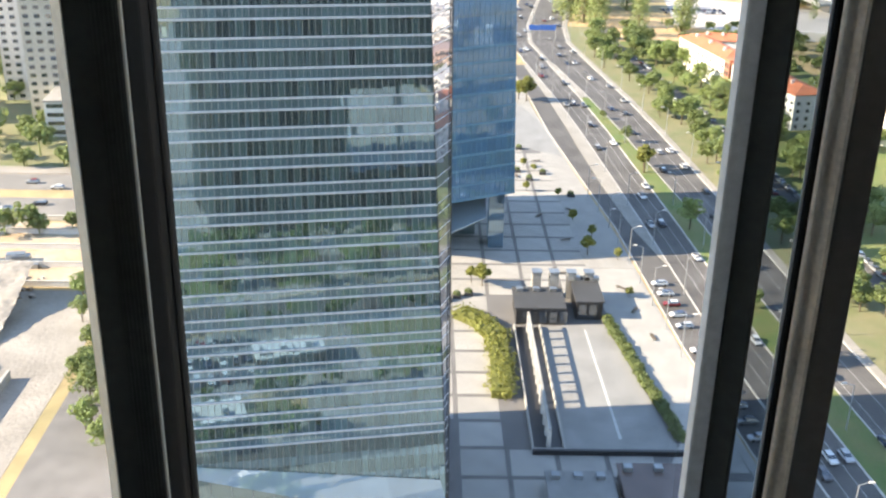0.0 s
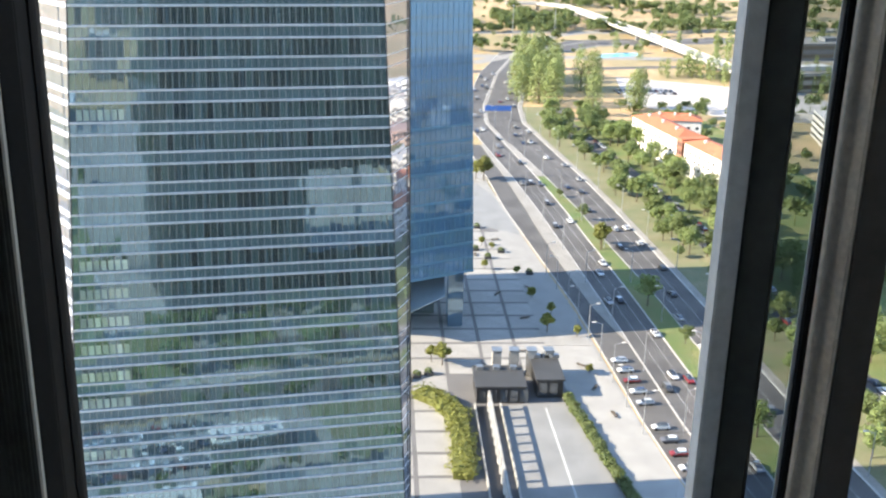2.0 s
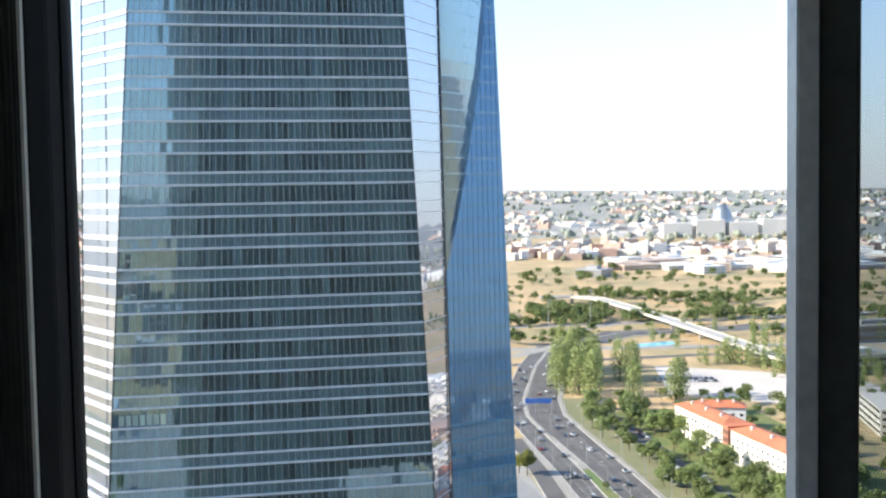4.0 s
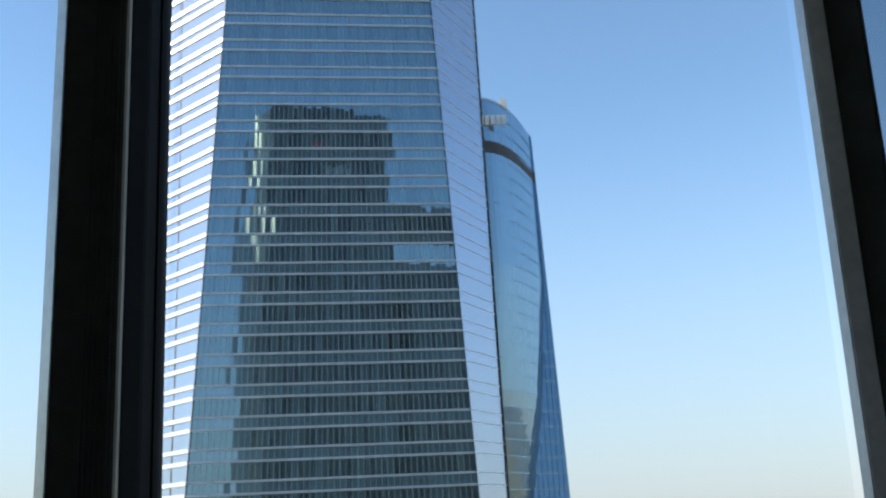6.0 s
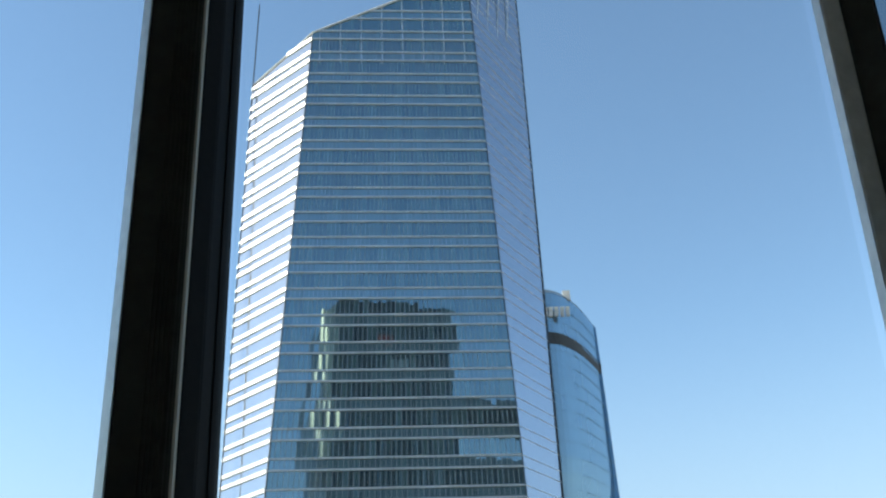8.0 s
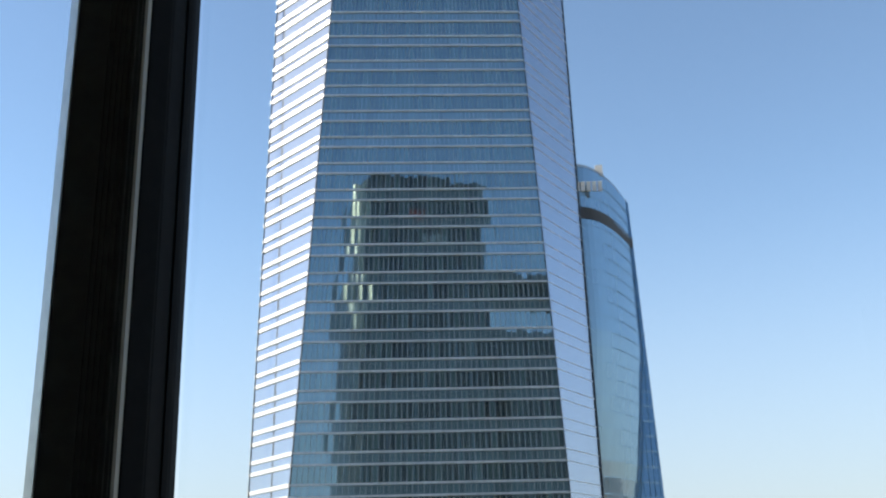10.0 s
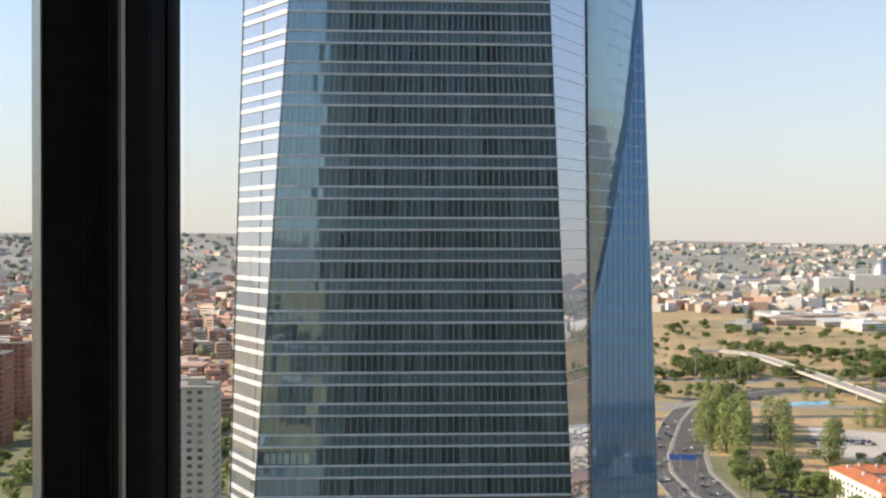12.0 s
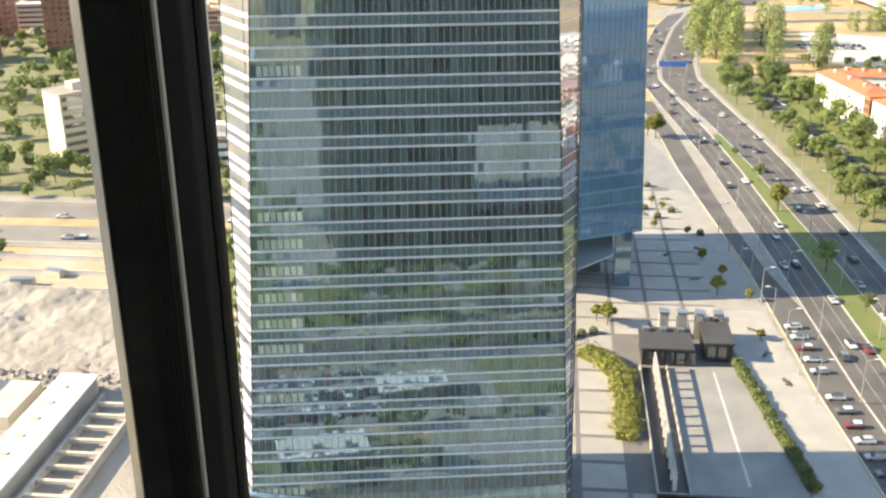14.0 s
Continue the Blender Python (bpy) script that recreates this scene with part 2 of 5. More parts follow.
M = {
    "tower_window": curtain_glass("tower_window", (0.046, 0.083, 0.08), (0.45, 0.69, 0.84), 0.33, varied=0.65),
    "tower_spandrel": curtain_glass("tower_spandrel", (0.105, 0.178, 0.19), (0.46, 0.7, 0.9), 0.34, varied=0.25),
    # pale blinds, with the light of the rooms put into the colour
    "lit_blind_glass": curtain_glass("lit_blind_glass", (0.42, 0.5, 0.4), (0.6, 0.8, 0.8), 0.22, varied=0.3),
    "canopy_glass": curtain_glass("canopy_glass", (0.3, 0.42, 0.5), (0.7, 0.85, 0.95), 0.3, varied=0.1),
    "side_glass": curtain_glass("side_glass", (0.1, 0.12, 0.14), (0.8, 0.85, 0.97), 0.42, varied=0.1),
    "lobby_glass": curtain_glass("lobby_glass", (0.12, 0.18, 0.17), (0.7, 0.86, 0.9), 0.25, varied=0.3),
    "far_tower_glass": curtain_glass("far_tower_glass", (0.05, 0.1, 0.14), (0.55, 0.75, 0.9), 0.3, varied=0.15),
    # blue of the sky mirrored in this facet is put into its inside colour
    "far_tower_front": curtain_glass("far_tower_front", (0.032, 0.12, 0.225), (0.4, 0.62, 0.86), 0.15, varied=0.12),
    "own_glass": curtain_glass("own_glass", (0.012, 0.012, 0.012), (0.3, 0.33, 0.35), 0.12, varied=0.6),
    "house_glass": curtain_glass("house_glass", (0.03, 0.035, 0.04), (0.8, 0.85, 0.9), 0.15, varied=0.5),
    "fin": material("white_aluminium_fin", (0.73, 0.74, 0.75), 0.4, 0.3, noise_size=6, amount=0.12),
    # gold tone is sunlight on a curved glass corner, put into the colour
    "sun_gold": material("sun_gold_tone", (0.8, 0.68, 0.48), 0.35, 0.4, noise_size=4, amount=0.2),
    "mullion_steel": material("facade_mullion", (0.06, 0.07, 0.08), 0.4, 0.5, noise_size=3, amount=0.2),
    "steel": material("roof_steel", (0.35, 0.37, 0.38), 0.4, 0.7, noise_size=3, amount=0.2),
    "concrete": material("concrete", (0.42, 0.4, 0.36), 0.85, noise_size=6, amount=0.25, bump=0.2),
    "slab": material("paving_slab", (0.36, 0.34, 0.305), 0.8, noise_size=5, amount=0.16, per_object=0.07),
    "joint": material("paving_band", (0.17, 0.16, 0.15), 0.85, noise_size=5, amount=0.2),
    "asphalt": material("asphalt", (0.125, 0.116, 0.107), 0.85, noise_size=9, amount=0.35),
    "dusty_asphalt": material("dusty_asphalt", (0.24, 0.22, 0.195), 0.9, noise_size=10, amount=0.3),
    "ramp": material("ramp_asphalt", (0.27, 0.265, 0.25), 0.8, noise_size=7, amount=0.2),
    "marking": material("road_paint", (0.5, 0.49, 0.46), 0.7, noise_size=2, amount=0.2),
    "kerb": material("kerb_stone", (0.5, 0.47, 0.42), 0.85, noise_size=3, amount=0.2),
    "pavement": material("pavement", (0.32, 0.295, 0.255), 0.85, noise_size=8, amount=0.2),
    "grass": material("lawn", (0.1, 0.15, 0.04), 0.9, noise_size=9, amount=0.35, alt=(0.17, 0.17, 0.06)),
    "dry_lawn": material("dry_lawn", (0.22, 0.2, 0.11), 0.95, noise_size=8, amount=0.3, alt=(0.15, 0.165, 0.075)),
    "earth": material("dry_earth", (0.5, 0.34, 0.18), 0.95, noise_size=75, amount=0.35, fine=11, alt=(0.27, 0.225, 0.11)),
    "sand": material("pale_sand", (0.35, 0.315, 0.27), 0.9, noise_size=14, amount=0.3, fine=18, bump=0.3),
    "ochre": material("ochre_soil", (0.42, 0.3, 0.18), 0.95, noise_size=14, amount=0.3, alt=(0.42, 0.37, 0.3)),
    "white_ground": material("pale_court", (0.55, 0.49, 0.43), 0.9, noise_size=20, amount=0.12),
    "leaf": leafy(material("leaves", (0.225, 0.28, 0.095), 0.75, noise_size=2, amount=0.25, island=0.3, per_object=0.3)),
    "leaf_yellow": leafy(material("yellow_green_leaves", (0.26, 0.27, 0.065), 0.75, noise_size=2, amount=0.3, island=0.25, per_object=0.2)),
    "leaf_poplar": leafy(material("poplar_leaves", (0.3, 0.35, 0.13), 0.75, noise_size=2, amount=0.3, island=0.3, per_object=0.2)),
    "bark": material("bark", (0.13, 0.1, 0.07), 0.95, noise_size=0.6, amount=0.3),
    "roof_tile": material("red_roof_tiles", (0.52, 0.17, 0.08), 0.8, noise_size=5, amount=0.22, per_object=0.08),
    "render_white": material("white_render", (0.72, 0.68, 0.62), 0.85, noise_size=6, amount=0.12),
    "brick": material("red_brick", (0.38, 0.16, 0.1), 0.85, noise_size=3, amount=0.2),
    "beige": material("beige_panel", (0.55, 0.49, 0.39), 0.85, noise_size=8, amount=0.14),
    "dark_roof": material("dark_roof", (0.06, 0.06, 0.06), 0.7, noise_size=4, amount=0.25),
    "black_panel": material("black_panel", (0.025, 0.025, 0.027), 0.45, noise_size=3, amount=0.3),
    "bronze_glass": material("bronze_glass_roof", (0.13, 0.09, 0.075), 0.2, noise_size=4, amount=0.2),
    "frame_black": material("black_anodised_aluminium", (0.042, 0.043, 0.038), 0.55, 0.0, 0.22, noise_size=0.2, amount=0.3),
    "frame_brown": material("dark_brown_aluminium", (0.1, 0.085, 0.07), 0.45, 0.0, 0.4, noise_size=0.2, amount=0.2),
    "frame_grey": material("grey_aluminium", (0.6, 0.61, 0.6), 0.4, 0.25, noise_size=0.15, amount=0.15),
    "frame_bronze": material("brushed_bronze_aluminium", (0.74, 0.66, 0.55), 0.4, 0.3, noise_size=0.1, amount=0.2),
    "frame_pale": material("pale_seal", (0.82, 0.82, 0.74), 0.35, 0.3, noise_size=0.15, amount=0.12),
    "frame_trim": material("pale_trim", (0.42, 0.4, 0.34), 0.4, noise_size=0.15, amount=0.12),
    "gasket": material("rubber_gasket", (0.012, 0.012, 0.012), 0.7, 0.0, 0.12, noise_size=0.1, amount=0.2),
    "pane": clear_glass("clear_pane", (0.97, 0.98, 0.98), 0.025),
    "pane_tinted": clear_glass("tinted_pane", (0.62, 0.66, 0.68), 0.03),
    "plaster": material("painted_wall", (0.78, 0.76, 0.72), 0.8, noise_size=1, amount=0.08),
    "carpet": material("carpet", (0.5, 0.46, 0.4), 0.95, noise_size=0.5, amount=0.3),
    "hill": material("far_hills", (0.33, 0.31, 0.28), 0.95, noise_size=260, amount=0.2, alt=(0.22, 0.23, 0.2)),
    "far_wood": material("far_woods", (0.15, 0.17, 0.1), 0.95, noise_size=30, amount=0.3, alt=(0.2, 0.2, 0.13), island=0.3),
    # distance haze is put into this colour: paler and greyer than far_wood
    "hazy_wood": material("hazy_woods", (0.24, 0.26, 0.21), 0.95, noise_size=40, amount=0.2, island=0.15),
    "far_mullion": material("blue_grey_mullion", (0.11, 0.25, 0.36), 0.5, metal=0.3, noise_size=5, amount=0.15),
    "water": material("pool_water", (0.1, 0.42, 0.6), 0.1, noise_size=6, amount=0.15),
    "tyre": material("tyre", (0.02, 0.02, 0.02), 0.8, noise_size=0.3, amount=0.2),
    "car_paint": many_colours("car_paint", [(0.5, 0.5, 0.5), (0.03, 0.03, 0.035), (0.3, 0.31, 0.32), (0.72, 0.72, 0.7), (0.05, 0.07, 0.13), (0.2, 0.2, 0.2), (0.22, 0.03, 0.03), (0.12, 0.12, 0.13), (0.66, 0.66, 0.64), (0.05, 0.05, 0.05), (0.45, 0.46, 0.47), (0.75, 0.75, 0.74)], 0.25, "ShaderNodeObjectInfo", "Random", 0.6),
    "brick_city": many_colours("brick_city_walls", [(0.52, 0.34, 0.26), (0.6, 0.52, 0.44), (0.46, 0.27, 0.2), (0.62, 0.58, 0.53), (0.5, 0.37, 0.3), (0.42, 0.24, 0.18)]),
    "rubble": many_colours("rubble", [(0.4, 0.36, 0.31), (0.22, 0.2, 0.18), (0.5, 0.46, 0.4), (0.3, 0.24, 0.18), (0.14, 0.13, 0.12)]),
    "red": material("red_panel", (0.6, 0.06, 0.03), 0.5, noise_size=2, amount=0.1),
    "city": many_colours("city_walls", [(0.6, 0.55, 0.48), (0.5, 0.36, 0.28), (0.66, 0.64, 0.6), (0.48, 0.32, 0.25), (0.56, 0.46, 0.38), (0.7, 0.68, 0.65), (0.45, 0.42, 0.4)]),
    "shed": many_colours("shed_roofs", [(0.72, 0.7, 0.67), (0.6, 0.58, 0.54), (0.74, 0.72, 0.7), (0.34, 0.34, 0.34), (0.5, 0.4, 0.32), (0.4, 0.3, 0.24)]),
    "blue_sign": material("blue_sign", (0.05, 0.15, 0.45), 0.5, noise_size=2, amount=0.1),
    "lamp_grey": material("galvanised_post", (0.4, 0.41, 0.41), 0.5, 0.5, noise_size=1, amount=0.1),
}

# ---- mesh helpers ----


def part(name, bm, mat, parent=None, label=""):
    me = bpy.data.meshes.new(name)
    bm.normal_update()
    bm.to_mesh(me)
    bm.free()
    me.materials.append(M[mat])
    ob = new(name, me)
    if parent:
        ob.parent = parent
    return tagged(ob, label=label)


def thing(name, label, category, m=None, group="", kind=""):
    ob = new(name)
    ob.empty_display_size = 0.5
    if m is not None:
        ob.matrix_world = m
    return tagged(ob, label, category, group, kind)


def box(bm, x0, x1, y0, y1, z0, z1, bevel=0.0):
    v = [bm.verts.new(p) for p in ((x0, y0, z0), (x1, y0, z0), (x1, y1, z0), (x0, y1, z0), (x0, y0, z1), (x1, y0, z1), (x1, y1, z1), (x0, y1, z1))]
    f = [bm.faces.new([v[i] for i in q]) for q in ((0, 3, 2, 1), (4, 5, 6, 7), (0, 1, 5, 4), (1, 2, 6, 5), (2, 3, 7, 6), (3, 0, 4, 7))]
    if bevel:
        bmesh.ops.bevel(bm, geom=list({ed for q in f for ed in q.edges}), offset=bevel, segments=2, affect="EDGES")


def boxed(*b, bevel=0.0):
    bm = bmesh.new()
    box(bm, *b, bevel=bevel)
    return bm


def prism(bm, poly, z0, z1):
    """An upright solid over a plan outline given anticlockwise."""
    lo = [bm.verts.new((x, y, z0)) for x, y in poly]
    hi = [bm.verts.new((x, y, z1)) for x, y in poly]
    bm.faces.new(hi)
    bm.faces.new(lo[::-1])
    for i in range(len(poly)):
        j = (i + 1) % len(poly)
        bm.faces.new((lo[i], lo[j], hi[j], hi[i]))


def prismed(poly, z0, z1):
    bm = bmesh.new()
    prism(bm, poly, z0, z1)
    return bm


def tube(bm, p, q, r0, r1, sides=7):
    p, q = Vector(p), Vector(q)
    turn = (q - p).to_track_quat("Z", "Y").to_matrix()
    rings = [[bm.verts.new(o + turn @ Vector((r * math.cos(2 * math.pi * i / sides), r * math.sin(2 * math.pi * i / sides), 0))) for i in range(sides)] for o, r in ((p, r0), (q, r1))]
    for i in range(sides):
        j = (i + 1) % sides
        bm.faces.new((rings[0][i], rings[0][j], rings[1][j], rings[1][i]))
    bm.faces.new(rings[1])
    bm.faces.new(rings[0][::-1])


def ribbon(line, lat0, lat1, z0, z1, step=12.0):
    """A raised strip that follows a plan line, between two distances to its right (numbers, or functions of y)."""
    bm = bmesh.new()
    pts = [Vector(p) for p in line]
    fine = []
    for p, q in zip(pts, pts[1:]):
        k = max(1, int((q - p).length / step))
        fine += [p.lerp(q, i / k) for i in range(k)]
    fine.append(pts[-1])
    rows = []
    for i, p in enumerate(fine):
        d = (fine[min(i + 1, len(fine) - 1)] - fine[max(i - 1, 0)]).normalized()
        r = Vector((d.y, -d.x))
        a0, a1 = (p + r * (l(p.y) if callable(l) else l) for l in (lat0, lat1))
        rows.append([bm.verts.new((a0.x, a0.y, z1)), bm.verts.new((a1.x, a1.y, z1)), bm.verts.new((a1.x, a1.y, z0)), bm.verts.new((a0.x, a0.y, z0))])
    for s, t in zip(rows, rows[1:]):
        for i in range(4):
            j = (i + 1) % 4
            bm.faces.new((s[j], s[i], t[i], t[j]))
    bm.faces.new(rows[0])
    bm.faces.new(rows[-1][::-1])
    bmesh.ops.recalc_face_normals(bm, faces=bm.faces[:])
    return bm


# ---- the window that the camera looks through, and the room behind it ----
Z0, Z1 = EYE - 1.5, EYE + 1.35
window = thing("window_1", "tall hotel window with black and bronze aluminium posts", "window", kind="structure")


def post(name, x0, x1, y0, y1, mat, label="", bevel=0.004):
    return part(name, boxed(x0, x1, y0, y1, Z0, Z1, bevel=bevel), mat, window, label)


def shaped_post(name, plan, mat, label=""):
    """A post of any plan outline, with softened upright edges."""
    bm = prismed(plan, Z0, Z1)
    ups = [ed for ed in bm.edges if abs(ed.verts[0].co.z - ed.verts[1].co.z) > 1]
    bmesh.ops.bevel(bm, geom=ups, offset=0.0018, segments=2, affect="EDGES")
    return part(name, bm, mat, window, label)


shaped_post("pale_strip", [(-0.451, 1.0046), (-0.4325, 0.9865), (-0.4325, 1.03), (-0.451, 1.03)], "frame_pale", "pale grey sealing strip")
shaped_post("window_post", [(-0.432, 0.986), (-0.3725, 1.0), (-0.3725, 1.08), (-0.432, 1.08)], "frame_black", "black anodised aluminium post with fine grooves")
part("bright_trim", prismed([(-0.3722, 1.002), (-0.3698, 1.0035), (-0.3702, 1.012), (-0.3722, 1.012)], Z0, Z1), "frame_trim", window, "thin pale trim line")
shaped_post("window_post", [(-0.3722, 1.0125), (-0.3702, 1.0125), (-0.357, 1.035), (-0.351, 1.062), (-0.351, 1.08), (-0.3722, 1.08)], "gasket")
shaped_post("gasket", [(-0.3508, 1.056), (-0.3473, 1.066), (-0.3473, 1.083), (-0.3508, 1.083)], "gasket")
for i in range(6):
    x = -0.403 + i * 0.0048
    y = 0.986 + (x + 0.432) * 0.235
    part("groove_rib", boxed(x, x + 0.0016, y - 0.0016, y + 0.004, Z0, Z1), "frame_black", window)
# right-hand side: grey post, narrow tinted pane, bronze post
shaped_post("grey_post", [(0.361, 1.029), (0.3838, 1.031), (0.3838, 1.06), (0.361, 1.06)], "frame_grey", "grey aluminium edge of the post")
shaped_post("window_post", [(0.3842, 1.031), (0.413, 1.01), (0.417, 1.013), (0.417, 1.09), (0.3842, 1.09)], "frame_black", "black aluminium post")
shaped_post("gasket", [(0.4173, 1.04), (0.4225, 1.04), (0.4225, 1.085), (0.4173, 1.085)], "gasket")
post("pane", 0.423, 0.4945, 1.095, 1.1, "pane_tinted", "narrow tinted glass pane", 0.0).visible_shadow = False
shaped_post("pale_strip", [(0.4828, 1.088), (0.4868, 1.088), (0.4868, 1.094), (0.4828, 1.094)], "frame_grey")
shaped_post("gasket", [(0.4872, 1.08), (0.4945, 1.08), (0.4945, 1.094), (0.4872, 1.094)], "gasket")
shaped_post("bronze_post", [(0.497, 1.103), (0.5175, 1.061), (0.5212, 1.061), (0.5212, 1.108), (0.497, 1.108)], "frame_bronze", "brushed bronze aluminium post")
shaped_post("window_post", [(0.5216, 1.062), (0.5586, 1.052), (0.5586, 1.11), (0.5216, 1.11)], "frame_brown", "dark brown aluminium side of the post")
for x0, x1 in ((-0.3455, 0.3605), (-1.45, -0.453), (0.5605, 1.45)):
    post("pane", x0, x1, 1.084, 1.09, "pane", "clear window glass", 0.0).visible_shadow = False

part("sill", boxed(-1.5, 1.5, 0.95, 1.2, Z0 - 0.06, Z0), "frame_grey", window)
part("head", boxed(-1.5, 1.5, 0.95, 1.2, Z1, Z1 + 0.06), "frame_grey", window)
tagged(part("floor", boxed(-1.5, 1.5, -3.5, 0.95, Z0 - 0.2, Z0 - 0.06), "carpet"), "beige carpeted hotel room floor", "floor", kind="structure")
tagged(part("ceiling", boxed(-1.5, 1.5, -3.5, 0.95, Z1 + 0.06, Z1 + 0.2), "plaster"), "plain painted ceiling", "ceiling", kind="structure")
tagged(part("wall_south", boxed(-1.5, 1.5, -3.7, -3.5, Z0 - 0.2, Z1 + 0.2), "plaster"), "plain painted room wall", "wall", kind="structure")
tagged(part("wall_west", boxed(-1.7, -1.5, -3.7, 1.2, Z0 - 0.2, Z1 + 0.2), "plaster"), "plain painted room wall", "wall", kind="structure")
tagged(part("wall_east", boxed(1.5, 1.7, -3.7, 1.2, Z0 - 0.2, Z1 + 0.2), "plaster"), "plain painted room wall", "wall", kind="structure")

# ---- the tower that the room belongs to, seen mirrored in the glass opposite ----
own = thing("hotel_tower", "dark glass hotel tower with rounded corners", "tower")


def rounded(x0, x1, y0, y1, r, k=8):
    pts = []
    for cx, cy, a0 in ((x1 - r, y0 + r, -90), (x1 - r, y1 - r, 0), (x0 + r, y1 - r, 90), (x0 + r, y0 + r, 180)):
        pts += [(cx + r * math.cos(radians(a0 + 90 * i / k)), cy + r * math.sin(radians(a0 + 90 * i / k))) for i in range(k + 1)]
    return pts




def own_loops():
    lower, upper = rounded(-13.5, 28, -45.0, 0.9, 5), rounded(-10.2, 28, -43, 0.5, 4)
    part("tower_body", prismed(lower, 0, Z0 - 0.25), "own_glass", own)
    part("tower_body", prismed(lower, Z1 + 0.25, 212), "own_glass", own)
    part("tower_body", boxed(-13.5, -1.75, -44, 0.9, Z0 - 0.25, Z1 + 0.25), "own_glass", own)
    part("tower_body", boxed(1.75, 28, -44, 0.9, Z0 - 0.25, Z1 + 0.25), "own_glass", own)
    part("tower_crown", prismed(upper, 212, 236), "own_glass", own)
    part("roof_box", boxed(-6, 18, -34, -7, 236, 240.5), "black_panel", own)
    part("wing", prismed(rounded(28.1, 75, -30, -6, 5), 38, 193), "own_glass", own)
    part("wing_base", prismed(rounded(28.1, 75, -30, -6, 5), 0, 13), "own_glass", own)
    for x in (50, 72):
        part("wing_pier", boxed(x, x + 1.4, -29, -27.6, 13, 38), "concrete", own)
    part("wing_roof", boxed(28.1, 75, -13, -6, 201, 210.5), "black_panel", own)
    # added shaft for a curved glass corner; the sun's glow is its gold colour
    bm = bmesh.new()
    tube(bm, (-10.6, -0.6, 190), (-10.6, -0.6, 234), 2.0, 2.0, 20)
    part("bright_corner", bm, "sun_gold", own, "added round shaft for a curved glass corner, sun's glow put into its gold colour")
    part("logo_panel", boxed(5.0, 8.2, 0.9, 1.15, 223, 226.5, bevel=0.05), "red", own)
    for q in range(4):
        part("logo_bar", boxed(7.0 + q * 1.9, 8.5 + q * 1.9, 0.9, 1.15, 217, 219.5, bevel=0.05), "render_white", own)
    for k in range(56):
        z = 4 + k * 4.1
        if EYE - 4 < z < EYE + 3:
            continue
        bm = bmesh.new()
        prism(bm, [(x * 1.004, y + 0.12 if y > -20 else y - 0.12) for x, y in (lower if z < 211 else upper)], z, z + 0.35)
        part("floor_band", bm, "mullion_steel", own)


own_loops()
for x in range(-9, 26, 3):
    for z0, z1 in ((2, EYE - 4), (EYE + 3, 208)):
        part("facade_pier", boxed(x, x + 0.7, 0.85, 1.2, z0, z1), "steel" if x % 2 else "mullion_steel", own)

# ---- the glass office tower opposite ----
crystal = thing("glass_office_tower", "faceted blue-green glass office tower with white floor lines", "tower")
crystal.matrix_world = pose(-47.46, 138.67, 0, 0, 0, 9.63)
W, DEPTH, FLOOR_H, LINE0 = 52.6, 43.0, 4.21, 114.9 - 27 * 4.21


def s_left(z):
    return 0.068 * z


def s_right(z):
    return W - 0.047 * z


def d_left(z):
    return 11.5 * (1 - math.exp(-z / 60))


def d_right(z):
    return max(0.02, 0.066 * z + 0.5 * min(1, z / 20))


def roof_z(s, d):
    return min(225.6 + 0.49 * (s - 15.3) + 0.2 * d, 252.0)


def lerp2(a, b, t):
    return (a[0] + (b[0] - a[0]) * t, a[1] + (b[1] - a[1]) * t)


def outline(z):
    """Plan of the tower at height z: front-left, front-right, right chamfer, back-right, back-left, left chamfer."""
    return [(s_left(z), 0.0), (s_right(z), 0.0), (W, d_right(z)), (W, DEPTH - 3), (0.01 * z, DEPTH + 0.6), (max(0.0, 0.0275 * z - 0.137 * d_left(z)), d_left(z))]


EDGES = {"south": (0, 1), "south_east": (1, 2), "east": (2, 3), "north": (3, 4), "west": (4, 5), "south_west": (5, 0)}
PANES = {"south": 48, "south_east": 8, "east": 10, "north": 14, "west": 16, "south_west": 9}
rng = random.Random(4)


LIT = {4, 8, 10, 11, 12, 13, 14, 15, 20}
LIT_PANES = bmesh.new()


